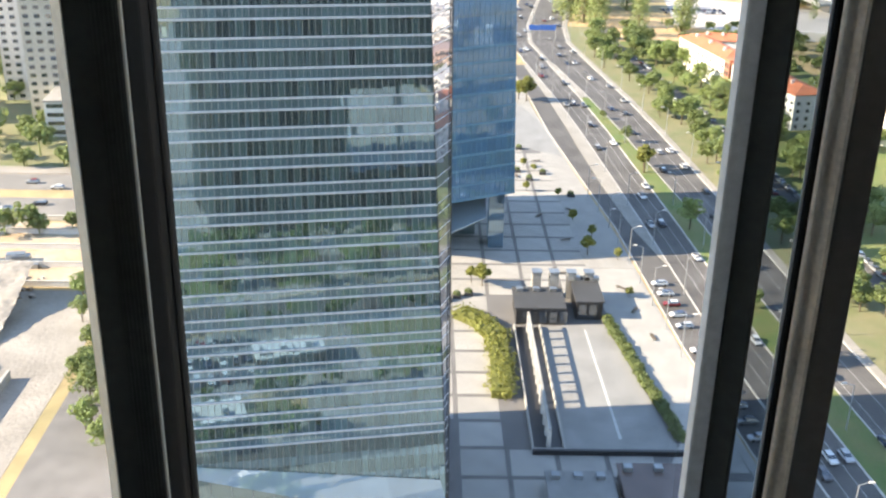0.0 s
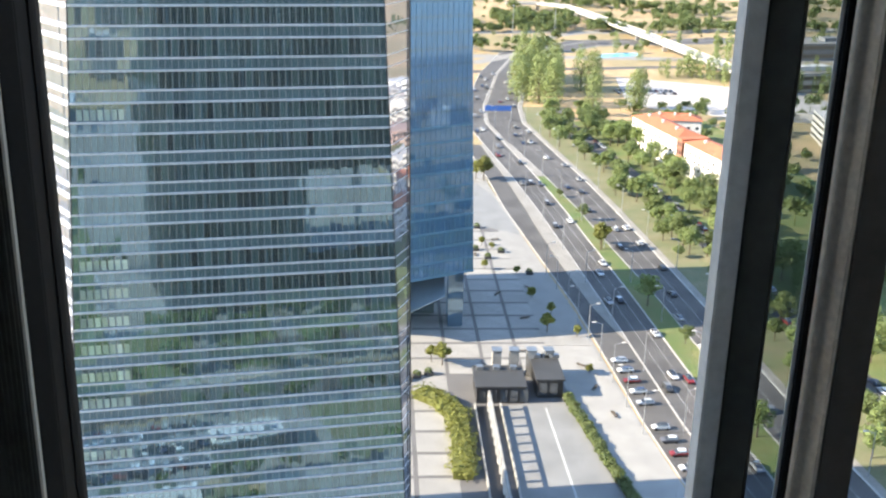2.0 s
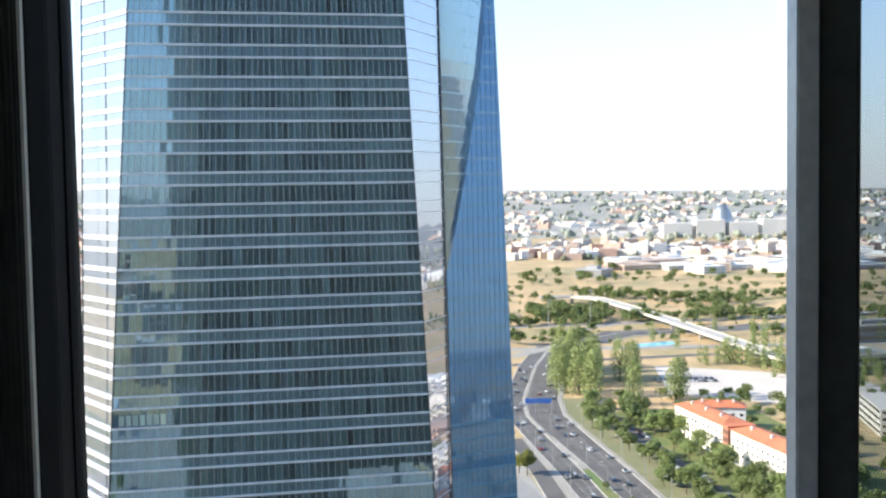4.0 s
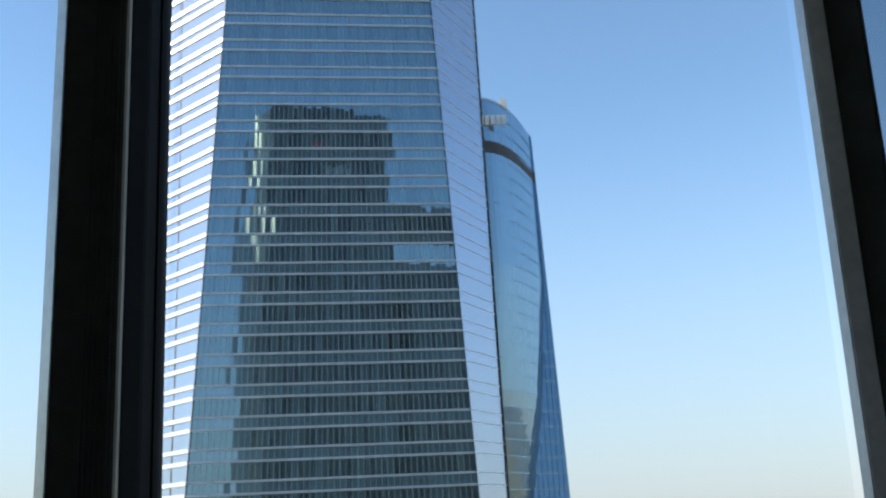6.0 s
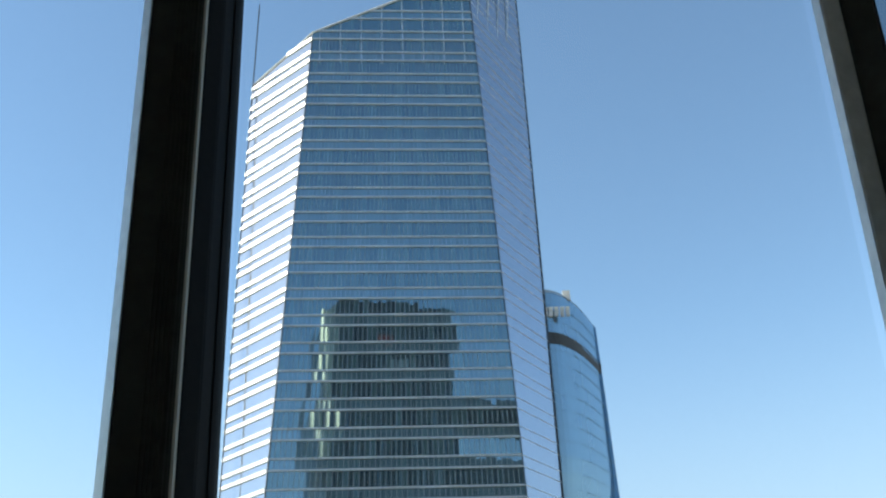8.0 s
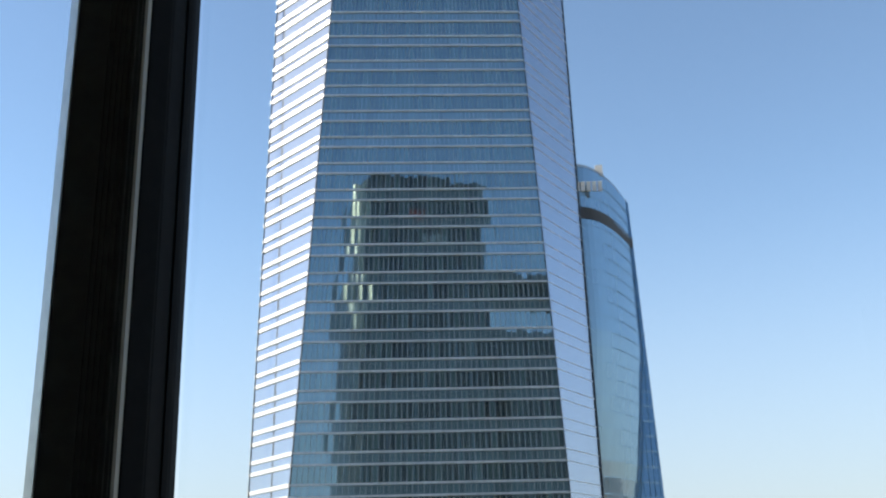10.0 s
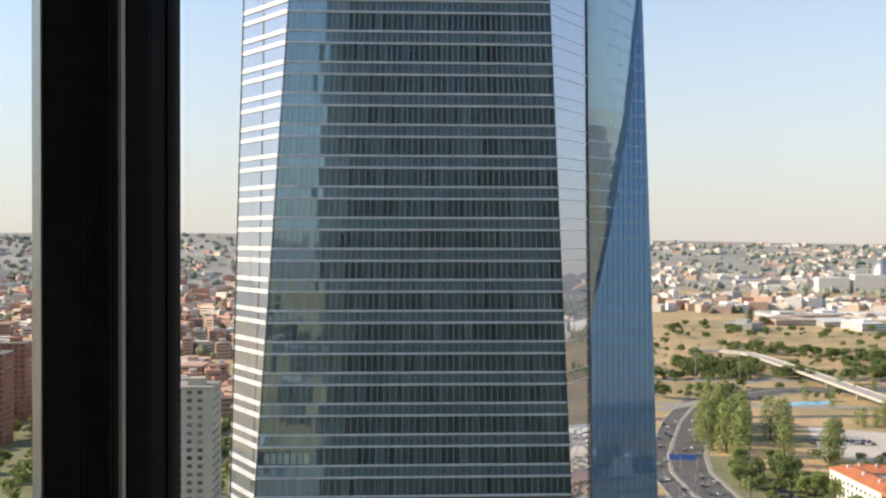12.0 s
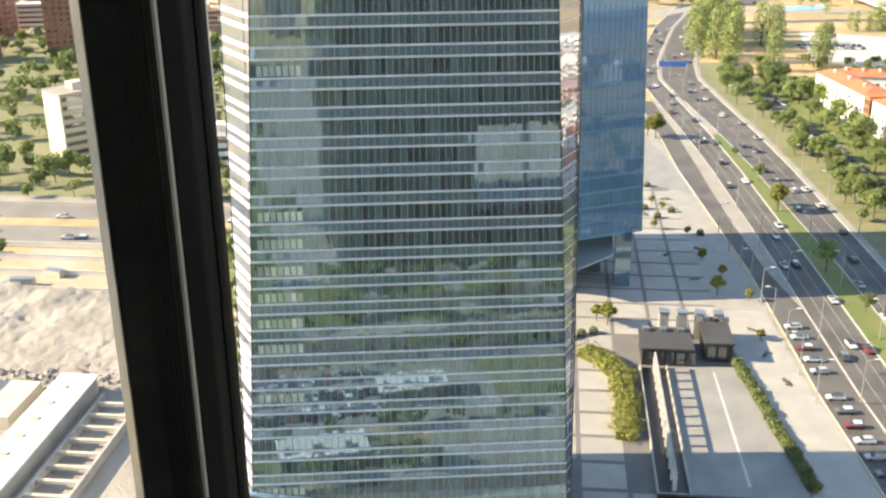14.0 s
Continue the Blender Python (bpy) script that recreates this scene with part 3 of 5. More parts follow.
def facade(face, kind, mat):
    """All panes of one facade: windows or the opaque band at each floor, each pane set a hair off true."""
    bm = bmesh.new()
    i, j = EDGES[face]
    n = PANES[face]
    for k in range(-1, 34 + 27):
        za = LINE0 + k * FLOOR_H + (1.62 if kind == "window" else 0.0)
        zb = LINE0 + k * FLOOR_H + (FLOOR_H if kind == "window" else 1.62)
        za, zb = max(za, 0.2), zb
        if zb <= za + 0.1:
            continue
        lo, hi = outline(za), outline(zb)
        for p in range(n):
            ts = (p / n, (p + 1) / n)
            q = [(*lerp2(lo[i], lo[j], ts[0]), za), (*lerp2(lo[i], lo[j], ts[1]), za), (*lerp2(hi[i], hi[j], ts[1]), zb), (*lerp2(hi[i], hi[j], ts[0]), zb)]
            tops = [roof_z(c[0], c[1]) for c in q]
            if q[0][2] > min(tops[0], tops[1]) - 0.3:
                continue
            q = [(c[0], c[1], min(c[2], t)) for c, t in zip(q, tops)]
            nrm = (Vector(q[1]) - Vector(q[0])).cross(Vector(q[3]) - Vector(q[0])).normalized()
            jit = [rng.gauss(0, 0.0022) for _ in range(3)]
            jit.append(jit[0] + jit[2] - jit[1])
            bm.faces.new([bm.verts.new(Vector(c) + nrm * g) for c, g in zip(q, jit)])
            # pale quad just in front of the pane: blind and room light as colour
            if face == "south" and kind == "window" and k in LIT and 1 <= p <= 7:
                w = q[1][0] - q[0][0]
                x0, x1, zt = q[0][0] + w * 0.14, q[1][0] - w * 0.14, za + 1.75
                LIT_PANES.faces.new([LIT_PANES.verts.new(c) for c in ((x0, -0.012, za + 0.3), (x1, -0.012, za + 0.3), (x1, -0.012, zt), (x0, -0.012, zt))])
    return bm


for face in EDGES:
    win, spa = ("tower_window", "tower_spandrel") if face in ("south",) else ("side_glass", "side_glass")
    part("window_panes", facade(face, "window", win), win, crystal)["kind"] = "stuff"
    part("spandrel_panes", facade(face, "band", spa), spa, crystal)["kind"] = "stuff"

part("lit_panes", LIT_PANES, "lit_blind_glass", crystal, "pale green blinds with the room light put into their colour")["kind"] = "stuff"


def fin_line(face, z, depth, h):
    bm = bmesh.new()
    i, j = EDGES[face]
    o = outline(z)
    a0, b0 = Vector((*o[i], z)), Vector((*o[j], z))
    for c in (a0, b0):
        if z > roof_z(c.x, c.y):
            other = b0 if c is a0 else a0
            if z > roof_z(other.x, other.y):
                bm.free()
                return None
            t0 = (roof_z(other.x, other.y) - z) / max(1e-6, (z - roof_z(c.x, c.y)) + (roof_z(other.x, other.y) - z))
            c.xy = other.xy.lerp(c.xy, t0)
    d = (b0 - a0)
    if d.length < 0.5:
        bm.free()
        return None
    out = Vector((d.y, -d.x, 0)).normalized()
    sec = [(0.02, -h / 2), (depth, -h / 2 + 0.03), (depth, h / 2 - 0.03), (0.02, h / 2)]
    ra = [bm.verts.new(a0 + out * p + Vector((0, 0, q))) for p, q in sec]
    rb = [bm.verts.new(b0 + out * p + Vector((0, 0, q))) for p, q in sec]
    for m in range(4):
        bm.faces.new((ra[m], rb[m], rb[(m + 1) % 4], ra[(m + 1) % 4]))
    bm.faces.new(ra[::-1])
    bm.faces.new(rb)
    bmesh.ops.recalc_face_normals(bm, faces=bm.faces[:])
    return bm


for face, depth, h in (("south", 0.2, 0.3), ("south_west", 0.22, 0.62), ("south_east", 0.06, 0.12)):
    for k in range(0, 60):
        for dz in (0.0, 1.62):
            z = LINE0 + k * FLOOR_H + dz
            if z < 21 and face == "south":
                continue
            bm = fin_line(face, z, depth, h)
            if bm:
                part("floor_fin", bm, "fin", crystal)

# upright glazing bars on the front, a shade in front of the glass
for p in range(1, 48):
    bm = bmesh.new()
    t = p / 48
    lo, hi = outline(2.0), outline(226.0)
    a0, b0 = lerp2(lo[0], lo[1], t), lerp2(hi[0], hi[1], t)
    top = min(226.0, roof_z(*b0) - 0.5)
    tube(bm, (a0[0], -0.01, 2.0), (b0[0], -0.01, top), 0.045, 0.045, 4)
    part("glazing_bar", bm, "steel", crystal)
# corner edges
for (i, z0, z1) in ((0, 1, 225), (1, 1, 238), (2, 1, 250), (5, 1, 240)):
    lo, hi = outline(z0), outline(z1)
    bm = bmesh.new()
    tube(bm, (*lo[i], z0), (*hi[i], z1), 0.12, 0.12, 6)
    part("corner_profile", bm, "mullion_steel", crystal)
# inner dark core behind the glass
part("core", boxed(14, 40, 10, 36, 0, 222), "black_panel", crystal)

# lobby: a glass box whose sloping roof rises towards the west
def lobby():
    lo0, lo1, up0, up1 = (0.6, -0.35, 20.8), (53.3, -1.6, 4.2), (1.0, -0.15, 21.2), (51.0, -0.15, 12.8)
    bm = bmesh.new()
    n = 11
    for i in range(n):
        t0, t1 = i / n, (i + 1) / n
        q = [Vector(lo0).lerp(Vector(lo1), t0), Vector(lo0).lerp(Vector(lo1), t1), Vector(up0).lerp(Vector(up1), t1), Vector(up0).lerp(Vector(up1), t0)]
        bm.faces.new([bm.verts.new(v) for v in q])
    part("lobby_roof", bm, "canopy_glass", crystal, "sloping pale blue glass lobby roof")
    for i in range(16):
        t0, t1 = i / 16, (i + 1) / 16
        qa, qb = Vector(lo0).lerp(Vector(lo1), t0), Vector(lo0).lerp(Vector(lo1), t1)
        bm = bmesh.new()
        bm.faces.new([bm.verts.new(v) for v in ((qa.x, qa.y, 0.1), (qb.x, qb.y, 0.1), (qb.x, qb.y, qb.z), (qa.x, qa.y, qa.z))])
        part("lobby_pane", bm, "lobby_glass", crystal)
        bm = bmesh.new()
        tube(bm, (qa.x, qa.y - 0.03, 0), (qa.x, qa.y - 0.03, qa.z), 0.07, 0.07, 4)
        part("lobby_post", bm, "steel", crystal)
    for z in (4.2, 8.4, 12.6):
        tt = (20.8 - z) / 16.6
        q = Vector(lo0).lerp(Vector(lo1), tt)
        bm = bmesh.new()
        tube(bm, (lo0[0], lo0[1] - 0.03, z), (q.x, q.y - 0.03, z), 0.06, 0.06, 4)
        part("lobby_rail", bm, "steel", crystal)



def crown():
    """The open glazed crown: pale uprights and a rail along the sloping top edge."""
    for k in range(8):
        sx = 16.5 + k * 3.4
        bm = bmesh.new()
        tube(bm, (sx, -0.1, 219.5), (sx, -0.1, roof_z(sx, 0)), 0.07, 0.07, 5)
        part("crown_bar", bm, "fin", crystal)
    for p, q in (((15.4, 0), (41.6, 0)), ((41.6, 0), (52.6, 16)), ((4.6, 11.2), (15.4, 0))):
        bm = bmesh.new()
        tube(bm, (p[0], p[1] - 0.1, roof_z(*p)), (q[0], q[1] - 0.1, roof_z(*q)), 0.2, 0.2, 6)
        part("crown_rail", bm, "fin", crystal)
    for k in range(4):
        t0, t1 = 0.1 + 0.2 * k, 0.2 + 0.2 * k
        bm = bmesh.new()
        p0, p1 = lerp2((41.6, 0), (52.6, 16), t0), lerp2((41.6, 0), (52.6, 16), t1)
        tube(bm, (p0[0], p0[1] - 0.1, roof_z(*p0) - 12), (p1[0], p1[1] - 0.1, roof_z(*p1) - 2), 0.12, 0.12, 5)
        part("crown_brace", bm, "fin", crystal)


crown()
lobby()

# ---- the second tower, behind ----
second = thing("curved_glass_tower", "blue glass tower that turns from square to curved", "tower")


CREASE = ((0, -9), (60, -8), (93, 5), (111, 8.8), (125, 11.3), (149, 14.9), (182, 17.1), (230, 16.2))


def facet_y(z):
    return 272.5 + 0.1 * z


def second_section(z):
    """Plan at height z: a curved front, and a flat east facet that dwindles towards the top."""
    for (za, xa), (zb, xb) in zip(CREASE, CREASE[1:]):
        if za <= z <= zb:
            flat = xa + (xb - xa) * (z - za) / (zb - za)
    def on_facet(k):
        """Where the sight line that meets y = 266 at k meets the facet's plane, which leans back with height."""
        x = k * (facet_y(z) - 8.55) / (266 - 0.5 * k)
        return x, facet_y(z) + 0.5 * (x - 17.1)

    cx, cy = on_facet(flat)
    pts = [on_facet(max(23.9 - 0.032 * z, flat + 0.05)), (cx, cy)]
    for i in range(1, 13):
        pts.append((cx - 15 * i / 12, 266 + (cy - 266) * (1 - i / 12) ** 2))
    pts += [(-42, 267), (-42, 310), (pts[0][0], 310)]
    return pts


def second_tower():
    zs = [16 + 4.08 * i for i in range(53)]
    front, curve, rest = bmesh.new(), bmesh.new(), bmesh.new()
    for z0, z1 in zip(zs, zs[1:]):
        lo, hi = second_section(z0), second_section(z1)
        n = len(lo)
        for i in range(n):
            j = (i + 1) % n
            tgt, cuts = (front, 12) if i == 0 else (curve, 1) if i <= 12 else (rest, 1)
            for c in range(cuts):
                t0, t1 = c / cuts, (c + 1) / cuts
                q = [(*lerp2(lo[i], lo[j], t0), z0), (*lerp2(lo[i], lo[j], t1), z0), (*lerp2(hi[i], hi[j], t1), z1), (*lerp2(hi[i], hi[j], t0), z1)]
                if (Vector(q[0]) - Vector(q[1])).length < 0.02:
                    continue
                tgt.faces.new([tgt.verts.new(v) for v in q[::-1]])
    # flat facet: its sky reflection is mostly painted blue
    part("front_panes", front, "far_tower_front", second)["kind"] = "stuff"
    part("curved_panes", curve, "far_tower_glass", second)["kind"] = "stuff"
    part("side_panes", rest, "far_tower_glass", second)["kind"] = "stuff"
    x = 2.0
    while x < 26:
        inside = [z for z in zs if second_section(z)[1][0] + 0.1 < x < second_section(z)[0][0] - 0.1]
        if len(inside) > 1:
            bm = bmesh.new()
            tube(bm, (x, facet_y(inside[0]) + 0.5 * (x - 17.1) - 0.03, inside[0]), (x, facet_y(inside[-1]) + 0.5 * (x - 17.1) - 0.03, inside[-1]), 0.1, 0.1, 4)
            part("mullion", bm, "far_mullion", second)
        x += 1.4
    part("roof", prismed(second_section(228)[::-1], 227.6, 228.1), "dark_roof", second)
    part("crown_band", prismed([(x, y - 0.3) for x, y in second_section(215)][::-1], 213.4, 216.6), "dark_roof", second)
    for k in range(52):
        z = 16 + 4.08 * k
        part("floor_line", prismed([(x + 0.1 * (x > 10), y - 0.12) for x, y in second_section(z)][::-1], z - (0.3 if z < 58 else 0.12), z + (0.3 if z < 58 else 0.12)), "far_mullion" if z < 58 else "far_tower_glass", second)
    for x in (-18, -6, 17.4):
        part("corner_pier", boxed(x, x + 4.2, 275.2 if x > 10 else 272, 282, 0, 15.95), "far_tower_glass", second)
    part("lobby", boxed(-15, 14, 285, 300, 0, 15.95), "lobby_glass", second)
    part("soffit", prismed(second_section(16)[::-1], 15.7, 15.98), "steel", second)
    porch = bmesh.new()
    near, far = [(4.0, 271.0, 4.5), (16.6, 274.2, 9.5)], [(4.0, 284.0, 12.0), (16.6, 284.0, 15.4)]
    lower, upper = [porch.verts.new(v) for v in near + far[::-1]], [porch.verts.new((x, y, z + 0.25)) for x, y, z in near + far[::-1]]
    porch.faces.new(upper)
    porch.faces.new(lower[::-1])
    for i in range(4):
        porch.faces.new((lower[i], lower[(i + 1) % 4], upper[(i + 1) % 4], upper[i]))
    part("porch_roof", porch, "canopy_glass", second, "sloping pale glass porch roof")
    for q in range(5):
        part("sign_bar", boxed(3.2 + q * 1.5, 4.3 + q * 1.5, 265.6 + q * 0.2, 266.4 + q * 0.2, 221, 223.6), "render_white", second)
    part("roof_rail", prismed([(x - 0.4, y + 0.5) for x, y in second_section(228)][::-1], 228.1, 229.2), "steel", second)
    part("roof_unit", boxed(9, 11, 273, 275, 228, 231), "render_white", second)


second_tower()

# ---- ground, roads and plaza ----
bm = bmesh.new()
ring = [bm.verts.new((0, 300, 0))]
rings = []
for r in (150, 400, 900, 1800, 3200, 4800):
    rings.append([bm.verts.new((r * math.cos(2 * math.pi * i / 64), 300 + r * math.sin(2 * math.pi * i / 64), 0)) for i in range(64)])
for i in range(64):
    bm.faces.new((ring[0], rings[0][i], rings[0][(i + 1) % 64]))
    for p, q in zip(rings, rings[1:]):
        bm.faces.new((p[i], q[i], q[(i + 1) % 64], p[(i + 1) % 64]))
tagged(part("ground", bm, "earth"), "dry yellowish earth reaching to the horizon", "ground", kind="structure")

ROAD = [(110, -300), (90, 0), (69.5, 218), (65.3, 292), (62.9, 328), (58.5, 389), (54, 437), (47, 496), (41.5, 545), (44, 590), (52, 640), (62, 700), (84, 790), (150, 860), (330, 900), (700, 960)]


def along(*pairs):
    """A width that changes along the road: straight between the given (y, width)."""
    return lambda y: float(np.interp(y, [p[0] for p in pairs], [p[1] for p in pairs]))


def strip(name, line, l0, l1, z0, z1, mat, label, category, step=12.0):
    return tagged(part(name, ribbon(line, l0, l1, z0, z1, step), mat), label, category, kind="structure")


MEDIAN_E = along((200, 18), (300, 17.4), (330, 16.2), (392, 15.2), (437, 14.0), (500, 12.2))
LANE_W = along((150, -9.0), (292, -9.0), (330, -10.6), (390, -12.5), (500, -9))
ISLAND_W = along((262, -0.6), (290, -4.2), (326, -5.4), (371, -5.2), (415, -4.2), (500, -2.0))
BESIDE = [(76.0, 150), *ROAD[2:8]]
strip("road", ROAD, 0, 10.5, -0.2, 0.03, "asphalt", "grey asphalt boulevard carriageway", "road")
strip("road", ROAD, MEDIAN_E, 29.5, -0.2, 0.031, "asphalt", "grey asphalt boulevard carriageway", "road")
strip("median", ROAD[:7], 10.5, MEDIAN_E, -0.2, 0.16, "grass", "grass median between the carriageways", "lawn")
strip("median", ROAD[6:], 10.5, MEDIAN_E, -0.2, 0.15, "pavement", "paved median between the carriageways", "pavement")
strip("kerb", ROAD, -0.5, 0, -0.2, 0.17, "kerb", "pale stone kerb", "kerb")
strip("kerb", ROAD, 10.0, 10.5, -0.2, 0.18, "kerb", "pale stone kerb", "kerb")
strip("kerb", ROAD[:8], lambda y: MEDIAN_E(y) + 0.02, lambda y: MEDIAN_E(y) + 0.45, -0.2, 0.18, "kerb", "pale stone kerb", "kerb")
strip("kerb", ROAD, 29.5, 30.0, -0.2, 0.18, "kerb", "pale stone kerb", "kerb")
strip("pavement", ROAD, 30.0, 32.2, -0.2, 0.15, "pavement", "beige pavement beside the road", "pavement")
strip("lawn", ROAD[:10], 32.2, 48, -0.2, 0.1, "dry_lawn", "dry grass strip with trees beside the road", "lawn")
strip("road", ROAD[:10], 48, 57, -0.2, 0.04, "asphalt", "service road behind the trees", "road")
strip("lawn", ROAD[:9], 57, 130, -0.2, 0.02, "grass", "shaded grass between the apartment blocks", "lawn")
strip("road", BESIDE, LANE_W, -0.5, -0.1, 0.07, "asphalt", "grey service lane with parked cars", "road", 6.0)
strip("traffic_island", [(66.9, 264), *ROAD[3:8]], ISLAND_W, -0.5, -0.1, 0.19, "pavement", "long pale paved island that ends in a point", "pavement", 6.0)
strip("kerb", BESIDE, lambda y: LANE_W(y) - 0.4, LANE_W, -0.1, 0.17, "kerb", "pale stone kerb", "kerb", 6.0)
for lat in (3.4, 6.9, 20.5, 25.0):
    strip("lane_marking", ROAD[1:9], lat, lat + 0.11, -0.1, 0.036, "marking", "thin white lane line", "marking")


def plaza():
    pl = tagged(part("plaza", prismed([(-75, 126), (67, 126), (58, 235), (45, 400), (-75, 400)], -0.3, 0.04), "joint"), "pale plaza with large slabs and dark bands", "plaza", kind="structure")
    me = bpy.data.meshes.new("paving_slab")
    bm = bmesh.new()
    box(bm, 0, 8.6, 0, 8.6, 0.0, 0.06, bevel=0.02)
    bm.to_mesh(me)
    bm.free()
    me.materials.append(M["slab"])
    for i in range(-6, 13):
        for j in range(4, 32):
            x, y = i * 9.6 - 2.0 + j * -0.05, 88 + j * 9.8
            east = 69 - (y - 235) * 0.11 - 9 if y > 235 else 80 - (y - 130) * 0.1 - 9
            if x > east - 12 or (12 < x < 52 and 168 < y < 236) or (x > 38 and 160 < y < 260):
                continue
            if -60 < x < 0 and 128 < y < 180:
                continue
            ob = new("paving_slab", me)
            ob.location, ob.parent = (x, y, 0.01), pl
    tagged(part("pavement", prismed([(46.5, 168), (62.2, 168), (56, 262), (43.5, 262), (45, 232), (52, 180)], -0.3, 0.09), "slab"), "plain pale pavement beside the hedge", "pavement", kind="structure")
    tagged(part("pavement", prismed([(60, 126.2), (68.4, 126.2), (59.8, 217), (57.2, 217), (62.6, 168), (62.6, 150)], -0.3, 0.083), "slab"), "plain pale pavement along the boulevard", "pavement", kind="structure")
    tagged(part("pavement", prismed([(56, 217.2), (59.6, 217.2), (55.6, 285), (49.2, 350), (41.0, 440), (37.5, 440), (41, 350), (43.5, 262.2), (56.1, 262.2)], -0.3, 0.082), "slab"), "plain pale pavement along the boulevard", "pavement", kind="structure")
    tagged(part("forecourt", prismed([(27, 408), (29, 372), (40, 364), (48.0, 358), (43.2, 404), (38, 426)], -0.3, 0.088), "ramp"), "grey asphalt apron beside the service lane", "pavement", kind="structure")
    return pl


# ---- trees ----


def leaf_clump(bm, centre, radius, count, size, r, squash=1.0):
    for _ in range(count):
        d = Vector((r.gauss(0, 1), r.gauss(0, 1), r.gauss(0, 1))).normalized() * radius * r.uniform(0.45, 1.0) ** 0.6
        c = Vector(centre) + Vector((d.x, d.y, d.z * squash))
        n = (d + Vector((r.gauss(0, 0.5), r.gauss(0, 0.5), r.gauss(0.3, 0.5))) * radius).normalized()
        t = n.orthogonal().normalized()
        t = (t * math.cos(a0 := r.uniform(0, 6.28)) + n.cross(t) * math.sin(a0)) * size * r.uniform(0.6, 1.3)
        b = n.cross(t) * r.uniform(0.5, 0.9)
        bm.faces.new([bm.verts.new(c + q) for q in (-t - b * 0.3, t * 0.2 - b, t, b * 0.9)])


def make_tree(height, spread, kind, seed, label, group):
    r = random.Random(seed)
    tr = thing("tree", label, "tree", group=group)
    bm = bmesh.new()
    top = Vector((r.uniform(-0.3, 0.3), r.uniform(-0.3, 0.3), height * 0.55))
    tube(bm, (0, 0, -0.1), top * 0.5, height * 0.028, height * 0.022)
    tube(bm, top * 0.5, top, height * 0.022, height * 0.012)
    limbs = []
    for i in range(5):
        a0 = 6.28 * i / 5 + r.uniform(-0.4, 0.4)
        q = Vector((math.cos(a0) * spread * 0.55, math.sin(a0) * spread * 0.55, height * r.uniform(0.55, 0.75)))
        tube(bm, top * r.uniform(0.5, 0.9), q, height * 0.012, height * 0.004, 5)
        limbs.append(q)
    part("trunk", bm, "bark", tr)
    bm = bmesh.new()
    if kind == "poplar":
        for i in range(9):
            z = height * (0.18 + 0.78 * i / 8)
            w = spread * (0.55 + 0.45 * math.sin(math.pi * min(1, 0.25 + 0.75 * i / 8)))
            leaf_clump(bm, (r.uniform(-0.6, 0.6), r.uniform(-0.6, 0.6), z), w, 150, 0.4, r, 1.3)
    else:
        for q in limbs + [Vector((0, 0, height * 0.72)), Vector((0, 0, height * 0.85))] + [Vector((r.uniform(-0.5, 0.5) * spread, r.uniform(-0.5, 0.5) * spread, height * r.uniform(0.45, 0.9))) for _ in range(5)]:
            leaf_clump(bm, q, spread * r.uniform(0.32, 0.52), 115, 0.33, r, 0.8)
    part("crown", bm, {"poplar": "leaf_poplar", "yellow": "leaf_yellow"}.get(kind, "leaf"), tr)
    return tr


broad = [make_tree(7.5, 3.6, "broad", 1, "leafy green street tree with a round crown", "street trees"),
         make_tree(6.0, 3.2, "broad", 2, "small leafy green street tree", "street trees"),
         make_tree(9.5, 4.6, "broad", 3, "tall leafy green tree with a wide crown", "street trees")]
yellow = [make_tree(7.0, 2.6, "yellow", 4, "young yellow-green tree on the plaza", "plaza trees"),
          make_tree(5.0, 2.4, "yellow", 5, "small yellow-green tree on the plaza", "plaza trees")]
poplars = [make_tree(18, 4.6, "poplar", 6, "tall slim leafy green poplar", "poplars"), make_tree(15, 4.2, "poplar", 7, "tall slim leafy green poplar", "poplars")]
used = set()


def plant(pool, x, y, r, size=1.0):
    src = pool[r.randrange(len(pool))]
    m = pose(x, y, 0.1, 0, 0, r.uniform(0, 360))
    s = size * r.uniform(0.8, 1.2)
    if src.name not in used:
        used.add(src.name)
        src.scale = (s, s, s)
        src.matrix_basis = m @ Matrix.Diagonal((s, s, s, 1))
    else:
        ob = copy_thing(src, m)
        ob.matrix_basis = m @ Matrix.Diagonal((s, s, s, 1))


def road_at(y, lat):
    for p, q in zip(ROAD, ROAD[1:]):
        if p[1] <= y <= q[1]:
            t = (y - p[1]) / (q[1] - p[1])
            d = Vector((q[0] - p[0], q[1] - p[1])).normalized()
            return p[0] + (q[0] - p[0]) * t + d.y * lat, y - d.x * lat
    return None


